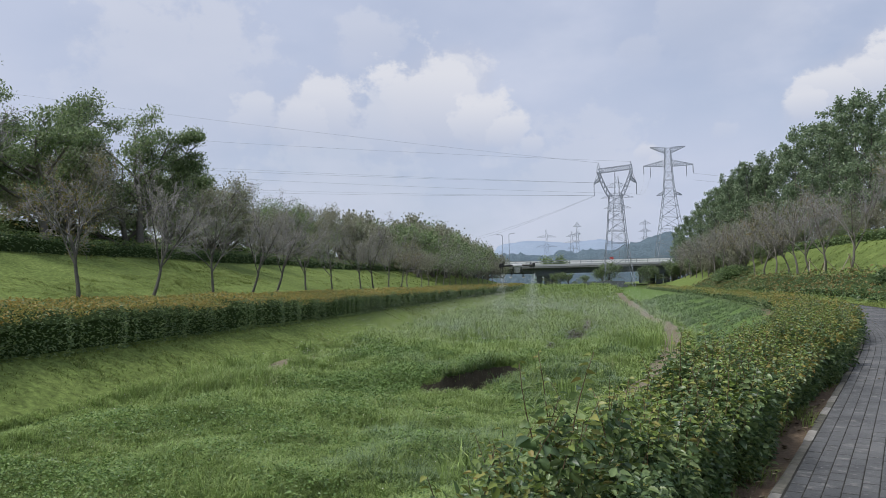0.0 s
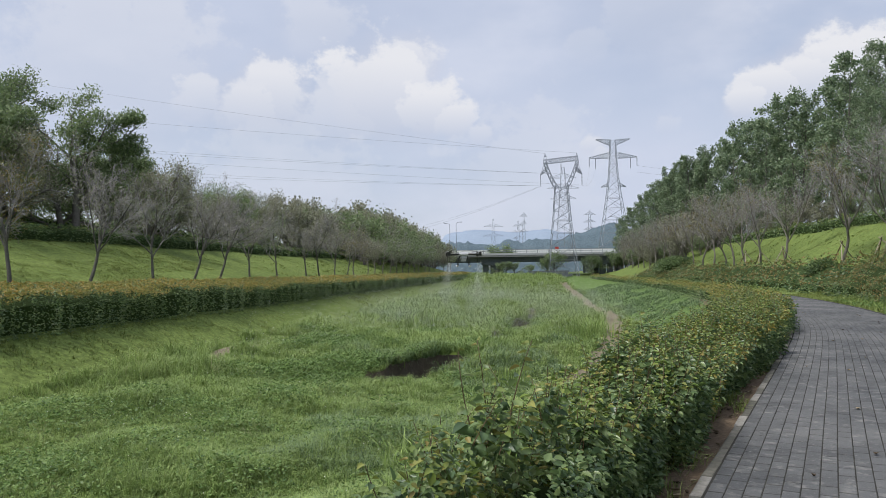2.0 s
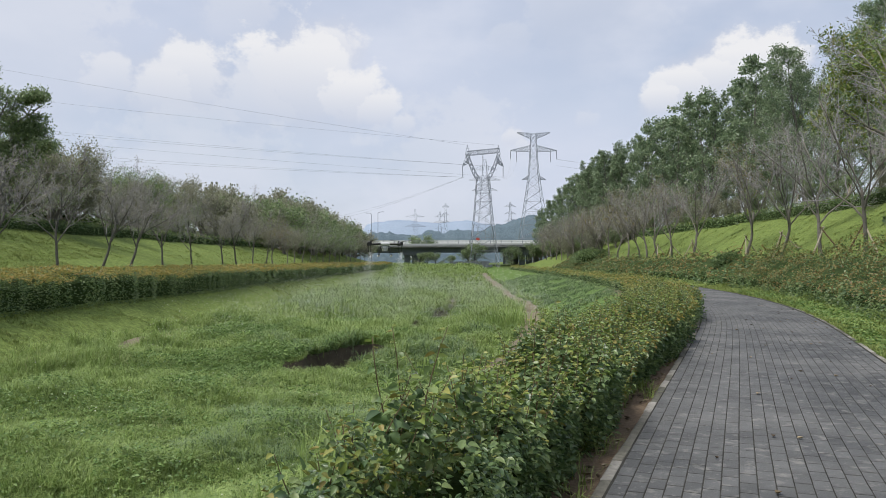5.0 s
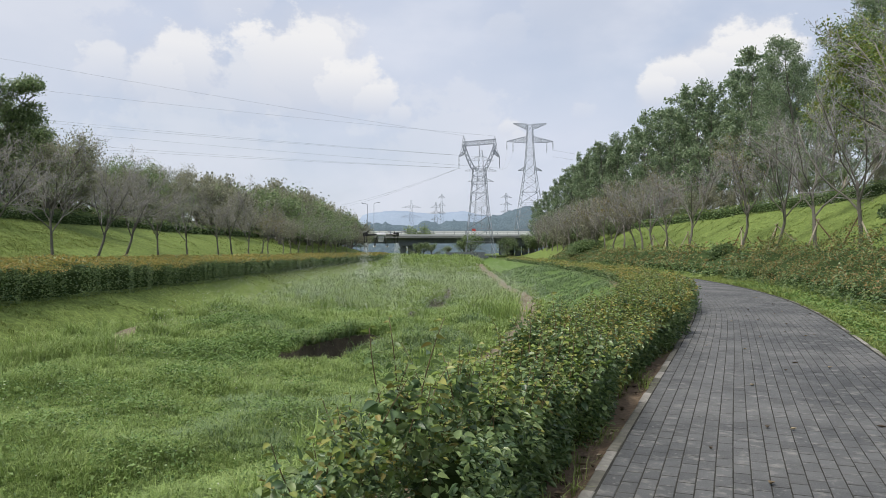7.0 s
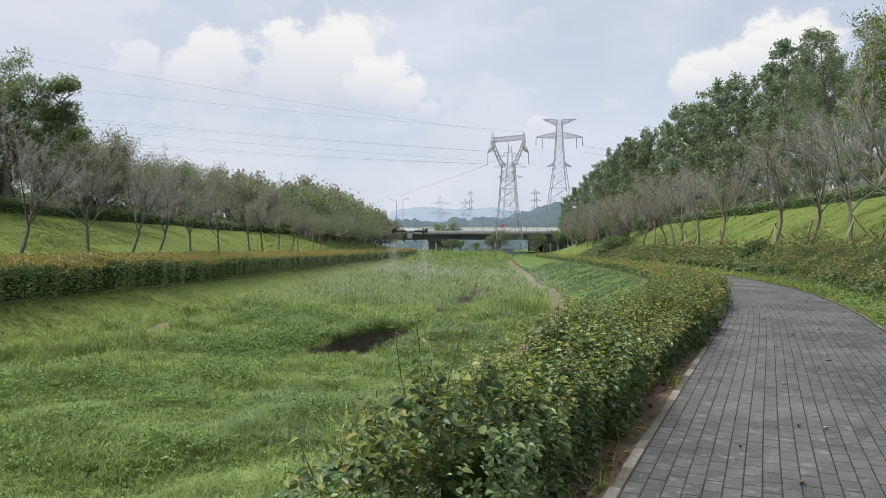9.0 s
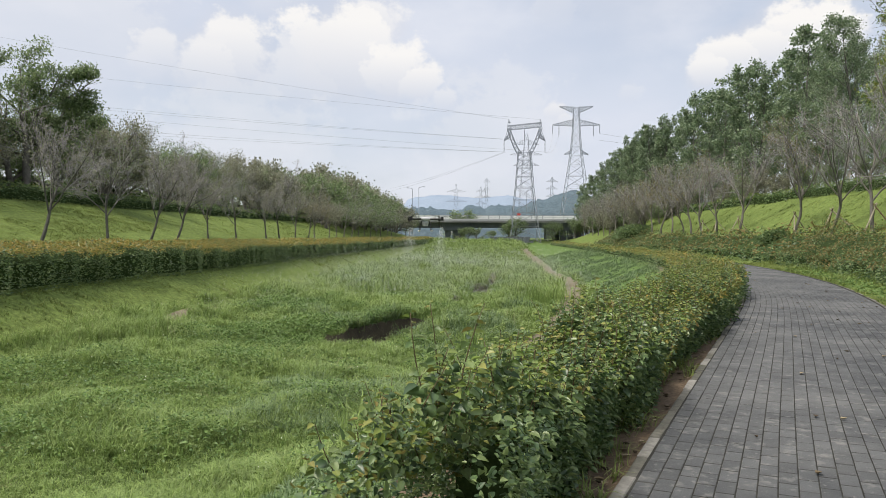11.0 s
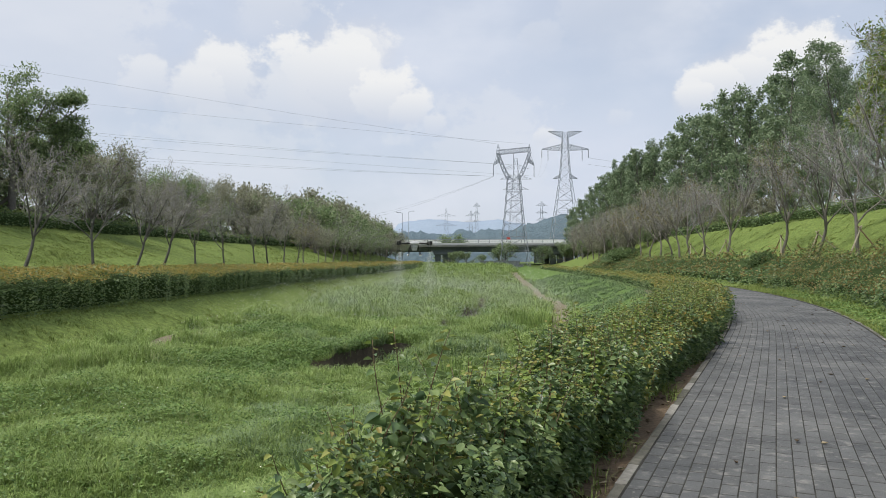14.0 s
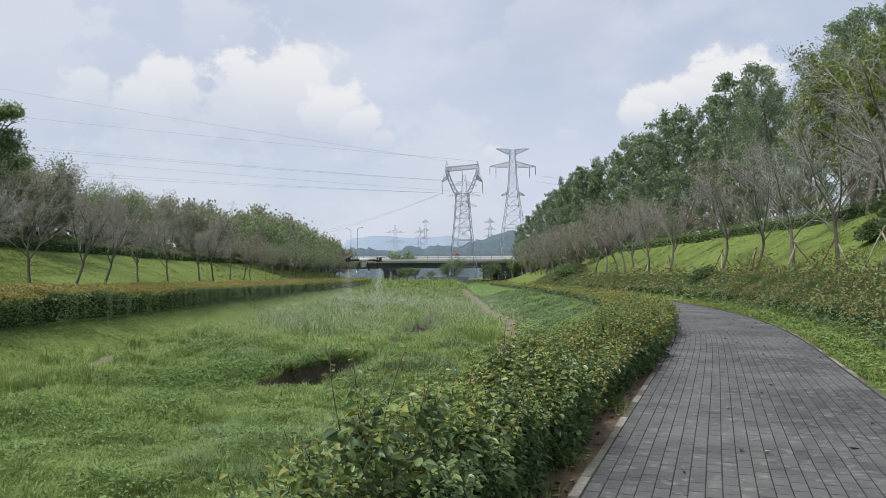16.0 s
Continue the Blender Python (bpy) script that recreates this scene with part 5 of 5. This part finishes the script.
def sow(name, label, seed, bands, keep, mat, height, thin):
    rng = np.random.default_rng(seed)
    parts_v, parts_f, n0 = [], [], 0
    for x0, x1, y0, y1, n, scale in bands:
        tufts = max(n // 14, 1)
        pick = rng.integers(0, tufts, n)
        reach = 0.055 * scale
        x = rng.uniform(x0, x1, tufts)[pick] + rng.normal(0, reach, n)
        y = rng.uniform(y0, y1, tufts)[pick] + rng.normal(0, reach, n)
        vigour = rng.uniform(0.65, 1.35, tufts)[pick]
        ok = keep(x, y)
        x, y, vigour = x[ok], y[ok], vigour[ok]
        k = len(x)
        tall = 1 + 0.95 * wave(x, y, 1.9, 0.8) + 0.6 * wave(x, y, 0.55, 2.8)
        L = height * np.clip(tall, 0.3, 2.2) * vigour * rng.uniform(0.6, 1.3, k) * scale ** 0.3
        L = L * (1 - 0.3 * trodden(x, y))
        v, f = blade_arrays(rng, x, y, land(x, y) - 0.02, L, thin * scale * rng.uniform(0.6, 1.4, k), rng.uniform(0.4, 1.4, k))
        parts_v.append(v)
        parts_f.extend([[i + n0 for i in q] for q in f])
        n0 += len(v)
    return tagged(mesh_object(name, np.vstack(parts_v), parts_f, mat), label, "grass", kind="stuff")


def wet_floor(x, y):
    u, v = across(x, y)
    hole, gully = pool_depth(x, y)
    return (u > -9.6) & (v < 0.3 - bank_edge(y)[1]) & (hole < 0.1) & (gully < 0.42) & ~on_trail(x, y)


def mown(x, y):
    u, v = across(x, y)
    return (((u > -11.3) & (u < -9.0)) | ((u < -14.2) & (u > -23)) | ((v > PATH_WIDTH + 0.15) & (v < PATH_WIDTH + 10.5))) & ~on_trail(x, y)


sow("tall_grass", "lush rank green grass covering the channel floor", 91,
    ((-6, 0, 3.5, 8, 80000, 0.72), (-10, 1.5, 8, 14, 150000, 0.76), (-11, 4, 14, 22, 130000, 0.88), (-11, 7, 22, 36, 90000, 1.35), (-11, 10, 36, 64, 60000, 2.2), (-10, 14, 64, 150, 32000, 3.6)),
    wet_floor, M_BLADE, 0.31, 0.012)
sow("seeding_grass", "thin pale seeding grass standing above the sward", 93,
    ((-8, 0, 4, 12, 5000, 0.8), (-10, 3, 12, 24, 8000, 0.9), (-10, 7, 24, 45, 7000, 1.3)),
    lambda x, y: wet_floor(x, y) & (wave(x, y, 1.8, 6.0) > 0.1), M_SEED, 0.42, 0.006)


def coarse_patch(x, y):
    return wet_floor(x, y) & ((wave(x, y, 2.4, 15.0) > 0.5) | (((x + 2.0) / 1.5) ** 2 + ((y - 13.9) / 1.1) ** 2 < 1 + 0.5 * wave(x, y, 0.6, 4.4)) | (((x - 0.6) / 1.6) ** 2 + ((y - 21.5) / 4.5) ** 2 < 1 + 0.5 * wave(x, y, 0.7, 4.9)))


sow("coarse_grass", "darker bluish coarse grass growing in patches in the sward", 96,
    ((-8, 1.0, 8, 16, 60000, 0.8), (-9, 3, 16, 27, 60000, 1.05), (-9, 5, 27, 50, 30000, 1.7)), coarse_patch, M_COARSE, 0.36, 0.012)


def path_verge(x, y):
    v = x - path_left(y)
    return ((v > -0.75) & (v < -0.12) & (wave(x, y, 0.5, 7.0) > -0.12)) | ((v > PATH_WIDTH + 0.1) & (v < PATH_WIDTH + 1.9))


sow("verge_grass", "rough weedy grass along the edges of the walk", 94,
    ((0, 8, 3, 14, 34000, 0.6), (7, 15, 8, 22, 60000, 1.0), (9, 20, 22, 42, 45000, 1.4)), path_verge, M_LAWNBLADE, 0.13, 0.012)
sow("short_grass", "mown yellowish green grass on the banks", 92,
    ((-4, 6, 3, 14, 20000, 1.0), (4, 18, 6, 20, 18000, 1.2), (-18, -8, 12, 34, 60000, 1.5), (-26, -16, 20, 44, 50000, 1.6), (-25, -8, 44, 64, 16000, 3.0), (5, 28, 20, 60, 38000, 2.8), (8, 20, 36, 90, 18000, 4.2), (18, 36, 55, 120, 14000, 5.5), (-24, -8, 64, 130, 16000, 5.5)),
    mown, M_LAWNBLADE, 0.055, 0.012)


def hedge_bank(x, y):
    v = across(x, y)[1]
    return (v > -bank_edge(y)[1] - 0.1) & (v < 0.15 - bank_edge(y)[0]) & ~on_trail(x, y)


sow("bank_grass", "lush green grass on the bank below the flowering hedge", 99,
    ((-4, 4, 3, 14, 40000, 0.8), (-1, 7, 14, 26, 40000, 1.0), (3, 12, 26, 50, 36000, 1.6), (6, 14, 50, 90, 16000, 3.0)), hedge_bank, M_COARSE, 0.13, 0.011)


def near_pool(x, y):
    u, v = across(x, y)
    hole, gully = pool_depth(x, y)
    return (hole < 0.08) & (gully < 0.3) & (u > -9) & (v < 0.2 - bank_edge(y)[1]) & (trodden(x, y) < 0.3)


def build_weeds(seed):
    """Patches of low broad-leaved weeds among the grass, most of them round the washed-out hole."""
    rng = np.random.default_rng(seed)
    sets = []
    patches = [(-6.6, 19.2, 1.2), (-5.4, 20.3, 1.1), (-4.6, 21.3, 1.0), (-3.9, 22.6, 1.2), (-2.5, 24.2, 1.0), (-4.3, 15.3, 0.9), (-2.4, 13.1, 0.9), (-1.9, 12.0, 0.8), (-7.4, 12.5, 1.0), (1.4, 39.0, 1.2),
               (2.2, 44.0, 1.5), (2.6, 50.0, 1.6), (-0.5, 27.2, 0.9), (-6.0, 27.0, 1.4), (-3.0, 33.0, 1.5), (-1.6, 8.6, 0.6), (-3.4, 9.6, 0.7), (0.8, 33.0, 1.0)]
    patches += [(rng.uniform(-8, 0.5), 8 + 24 * rng.uniform() ** 1.2, rng.uniform(0.35, 0.8)) for k in range(34)]
    for cx, cy, r in patches:
        n = int(1900 * r * r)
        x, y = cx + rng.normal(0, r * 0.8, n), cy + rng.normal(0, r * 0.8, n)
        ok = near_pool(x, y)
        x, y = x[ok], y[ok]
        n = len(x)
        k = np.exp(-((x - cx) ** 2 + (y - cy) ** 2) / r ** 2)
        pos = np.stack([x, y, land(x, y) + (0.10 + 0.30 * k) * rng.uniform(0.5, 1.1, n)], 1)
        a = rng.uniform(0, 6.28, n)
        axis = np.stack([np.cos(a), np.sin(a), rng.normal(-0.1, 0.3, n)], 1)
        nor = unit(rng.normal(0, 0.4, (n, 3)) + np.array((0, 0, 1)))
        L = rng.uniform(0.026, 0.055, n) * (1 + cy / 45)
        sets.append((*leaf_arrays(pos, axis, nor, L, L * 0.75), 0))
    n = 2600
    s = rng.uniform(-0.3, 1.1, n)
    off = np.abs(rng.normal(0, 0.4, n)) + 0.12
    x, y = -3.0 + 2.0 * s - 0.885 * off, 21.9 + 3.8 * s + 0.465 * off
    a = rng.uniform(0, 6.28, n)
    pos = np.stack([x, y, np.maximum(land(x, y), FLOOR - 0.1) + rng.uniform(0.0, 0.34, n)], 1)
    L = rng.uniform(0.05, 0.10, n)
    sets.append((*leaf_arrays(pos, np.stack([np.cos(a), np.sin(a), rng.normal(-0.2, 0.3, n)], 1), unit(rng.normal(0, 0.4, (n, 3)) + np.array((0, 0, 1))), L, L * 0.7), 0))
    n = 5000
    y = rng.uniform(7, 34, n)
    x = path_left(y) + PATH_WIDTH + np.abs(rng.normal(0.2, 0.8, n)) + 0.15
    a = rng.uniform(0, 6.28, n)
    pos = np.stack([x, y, land(x, y) + rng.uniform(0.02, 0.16, n)], 1)
    L = rng.uniform(0.04, 0.10, n)
    sets.append((*leaf_arrays(pos, np.stack([np.cos(a), np.sin(a), rng.normal(0, 0.3, n)], 1), unit(rng.normal(0, 0.4, (n, 3)) + np.array((0, 0, 1))), L, L * 0.7), 0))
    n = 1000
    y = rng.uniform(7, 30, n)
    x = rng.uniform(-9, 2, n)
    ok = wet_floor(x, y) & (wave(x, y, 1.5, 12.0) > -0.2)
    x, y = x[ok], y[ok]
    n = len(x)
    L = rng.uniform(0.008, 0.018, n) * (0.7 + y / 30)
    sets.append((*leaf_arrays(np.stack([x, y, land(x, y) + rng.uniform(0.2, 0.42, n)], 1), rng.normal(0, 1, (n, 3)), unit(rng.normal(0, 0.5, (n, 3)) + np.array((0, -0.6, 0.8))), L, L), 2))
    o = foliage("weeds", sets, [M_WEED, M_FRESH, M_FLOWER], None)
    tagged(o, "low broad-leaved weeds growing in patches among grass", "weeds", kind="stuff")


build_weeds(95)


def build_reeds(x, y, n, height, seed):
    rng = np.random.default_rng(seed)
    r = rng.normal(0, 0.28, (n, 2))
    v, f = blade_arrays(rng, x + r[:, 0], y + r[:, 1], land(x + r[:, 0], y + r[:, 1]) - 0.03, height * rng.uniform(0.6, 1.15, n), rng.uniform(0.018, 0.034, n), rng.uniform(0.1, 0.7, n))
    tagged(mesh_object("reed_clump", v, f, M_BLADE), "clump of tall coarse reed grass on the channel floor", "reeds", "reed clumps", "stuff")


for k, (x, y, n, h) in enumerate(((3.9, 29.2, 110, 1.15), (3.3, 30.3, 90, 1.0), (4.4, 30.6, 60, 0.9), (-3.8, 40.0, 80, 1.1), (-4.2, 36.6, 70, 0.9), (-3.0, 38.5, 50, 1.0), (-1.2, 10.8, 60, 0.6), (0.4, 19.5, 70, 0.7), (-4.6, 22.6, 60, 0.45), (-2.9, 25.3, 50, 0.4))):
    build_reeds(x, y, n, h, 200 + k)

# dark standing water at the bottom of the hole
pool_water = Soup()
ang = np.arange(20) * 2 * np.pi / 20
ring_x, ring_y = -2.2 + 2.9 * np.cos(ang) * 0.565 - 0.8 * np.sin(ang) * 0.82, 22.0 + 2.9 * np.cos(ang) * 0.825 + 0.8 * np.sin(ang) * 0.565
pool_water.add(np.stack([np.concatenate([ring_x, ring_x]), np.concatenate([ring_y, ring_y]), np.concatenate([np.full(20, -2.12), np.full(20, -2.3)])], 1),
               [list(range(20))] + [[i, 20 + i, 20 + (i + 1) % 20, (i + 1) % 20] for i in range(20)])
tagged(pool_water.make("puddle", [M_WATER]), "dark still water lying in the eroded hole", "water", kind="structure")


def build_props(x, y, height, seed):
    """Three stakes leaning on a young tree's trunk."""
    rng = np.random.default_rng(seed)
    z = float(land(x, y))
    root = thing("tree_prop", "three bleached wooden stakes bracing a young tree", "stakes", (x, y, z), "tree stakes")
    a0 = rng.uniform(0, 6.28)
    for k in range(3):
        a = a0 + k * 2.09 + rng.normal(0, 0.2)
        d = rng.uniform(0.75, 1.05)
        foot = np.array((math.cos(a) * d, math.sin(a) * d, 0))
        foot[2] = float(land(x + foot[0], y + foot[1])) - z - 0.1
        s = Soup()
        top = np.array((-math.cos(a) * 0.10, -math.sin(a) * 0.10, height + rng.uniform(0, 0.15)))
        s.tube([foot, (foot + top) / 2, top], (0.036, 0.034, 0.03), 6)
        s.make("stake", [M_WOOD if k < 2 else M_STEM], root)


for k, y in enumerate(walk_y[:9]):
    build_props(rx(y, 4.5), y, 1.35, 300 + k)
for k, y in enumerate((33, 40, 47, 55)):
    build_props(rx(y, 11.4), y, 1.5, 320 + k)


def build_litter(seed):
    """Dry leaves lying on the walk."""
    rng = np.random.default_rng(seed)
    spots = [(3.10, 6.24), (3.29, 6.16), (2.34, 5.59)]
    while len(spots) < 46:
        y = rng.uniform(4, 26)
        side = rng.uniform() ** (0.35 if rng.uniform() < 0.5 else 1.0)
        spots.append((float(path_left(y)) + 0.1 + side * (PATH_WIDTH - 0.1), y))
    for k in range(90):
        y = rng.uniform(3.6, 10)
        spots.append((float(path_left(y)) - rng.uniform(0.15, 0.5), y))
    for k, (x, y) in enumerate(spots):
        s = Soup()
        L, W = rng.uniform(0.05, 0.09), rng.uniform(0.03, 0.05)
        v = [(-L / 2, 0, 0.012), (-L * 0.1, W / 2, 0.02), (L / 2, 0, 0.014), (-L * 0.1, -W / 2, 0.018), (0, 0, 0.002)]
        v += [(p[0], p[1], p[2] + 0.002) for p in v]
        s.add(v, [[0, 1, 4], [1, 2, 4], [2, 3, 4], [3, 0, 4], [6, 5, 9], [7, 6, 9], [8, 7, 9], [5, 8, 9]])
        o = s.make("fallen_leaf", [M_LITTER])
        o.matrix_basis = Matrix.Translation((x, y, 0.055 if x > path_left(y) else float(land(x, y)) + 0.01)) @ Matrix.Rotation(rng.uniform(0, 6.28), 4, "Z")
        tagged(o, "small curled dry leaf lying on the ground", "leaf", "fallen leaves", "thing")


build_litter(97)


def drops(name, label, c, k):
    """Fine drops as small four-faced grains about the given middles."""
    v = np.stack([c + k[:, None] * np.array(d) for d in ((1, 1, 1), (-1, -1, 1), (-1, 1, -1), (1, -1, -1))], 1).reshape(-1, 3)
    b = np.arange(len(c))[:, None] * 4
    f = np.concatenate([b + np.array([q]) for q in ((0, 1, 2), (0, 3, 1), (0, 2, 3), (1, 3, 2))], 0)
    tagged(mesh_object(name, v, f, M_WHITE), label, "spray", "spray plumes", "stuff")


def build_spray(drone_at, seed):
    """The fine drops that fall from the drone's nozzles and drift along the valley."""
    rng = np.random.default_rng(seed)
    for nx, ny in ((-1.0, -0.9), (1.2, -0.6)):
        n = 9000
        fall = rng.uniform(0, 1, n) ** 0.8
        r = 0.12 + 1.0 * fall
        x, y = drone_at[0] + nx + rng.normal(0, 1, n) * r * 0.5 - 0.3 * fall, drone_at[1] + ny + rng.normal(0, 1, n) * r
        drops("spray_mist", "fine white spray drifting down below the drone nozzles", np.stack([x, y, drone_at[2] - 0.5 - fall * 3.5], 1), rng.uniform(0.0025, 0.005, n))
    n = 240000
    y = 24 + 50 * rng.uniform(0, 1, n) ** 1.3
    x = rng.uniform(-8.5, 6.0, n) + LEAN * (y - 20)
    rise = np.abs(rng.normal(0, 0.8, n))
    ok = (wave(x, y, 6.0, 21.0) + 0.5 * wave(x, y, 2.2, 22.0) > rng.uniform(-0.5, 0.9, n)) & (np.abs(across(x, y)[0] + 1.5) < 7.5) & (across(x, y)[1] < -4)
    x, y, rise = x[ok], y[ok], rise[ok]
    drops("spray_mist", "thin pale spray haze hanging low over the wet grass", np.stack([x, y, land(x, y) + 0.25 + rise], 1), rng.uniform(0.0032, 0.0062, len(x)) * (y / 40) ** 0.5)


build_spray((-2.2, 54.0, 2.72), 98)


def build_shrub(x, y, r, h, seed):
    rng = np.random.default_rng(seed)
    z = float(land(x, y))
    root = thing("round_shrub", "dense dark green shrub growing on the slope", "shrub", (x, y, z), "slope shrubs")
    # Dark filler standing for the shaded inside of the shrub.
    s = Soup()
    rings = []
    for k in range(6):
        t = k / 5
        rings.append([(math.cos(a) * r * 0.8 * math.sin(0.5 + 2.2 * t) , math.sin(a) * r * 0.8 * math.sin(0.5 + 2.2 * t), h * 0.85 * t) for a in np.arange(10) * 0.628])
    s.add(np.array(rings).reshape(-1, 3), [[j * 10 + i, j * 10 + (i + 1) % 10, (j + 1) * 10 + (i + 1) % 10, (j + 1) * 10 + i] for j in range(5) for i in range(10)] + [list(range(50, 60))])
    s.make("shrub_core", [M_SHADE_CORE], root)
    n = 2600
    d = unit(rng.normal(0, 1, (n, 3)))
    d[:, 2] = np.abs(d[:, 2])
    pos = d * np.array((r, r, h)) * (0.85 + 0.2 * rng.uniform(0, 1, (n, 1))) * (1 + 0.15 * wave(d[:, 0] * 4, d[:, 1] * 4, 1.0, seed))[:, None]
    L = rng.uniform(0.07, 0.13, n) * (1 + y / 120)
    v, f = leaf_arrays(pos, unit(d + rng.normal(0, 0.7, (n, 3))), unit(d + np.array((0, 0, 0.5))), L, L * 0.6)
    tagged(mesh_object("leaf_mass", v, f, M_LEAF, None, root), kind="stuff")


for k, (y, w, r, hh) in enumerate(((98, 3.6, 2.6, 1.9), (103, 3.6, 2.2, 1.7), (31, 7.0, 0.8, 0.85), (47, 3.4, 0.9, 0.9), (33, 9.2, 0.9, 0.8))):
    build_shrub(rx(y, w), y, r, hh, 400 + k)


def build_weir():
    """A low wall of rough stones across the end of the channel."""
    rng = np.random.default_rng(410)
    root = thing("stone_weir", "low dark wall of rough stones across the channel end", "wall", (11.0, 152, float(land(11.0, 152)) - 0.2))
    for row in range(3):
        x = -4.0 + 0.3 * (row % 2)
        while x < 4.0:
            w = rng.uniform(0.5, 0.95)
            s = Soup()
            s.box((x, -0.3 - rng.uniform(0, 0.1), row * 0.4 - 0.1), (x + w - 0.05, 0.35, row * 0.4 + 0.27 + rng.uniform(0, 0.05)))
            s.make("stone", [M_SHADE_STONE], root)
            x += w


build_weir()
sign = thing("road_sign", "small red and white road sign on the bridge parapet", "sign", (14.6, 173.05, 5.6))
for name, lo, hi, mat in (("sign_post", (-0.06, -0.06, 0), (0.06, 0.06, 1.0), M_STEEL), ("sign_panel", (-0.5, -0.1, 0.75), (0.35, -0.03, 1.35), M_RED), ("sign_band", (-0.3, -0.14, 0.4), (0.7, -0.08, 0.74), M_WHITE)):
    s2 = Soup()
    s2.box(lo, hi)
    s2.make(name, [mat], sign)
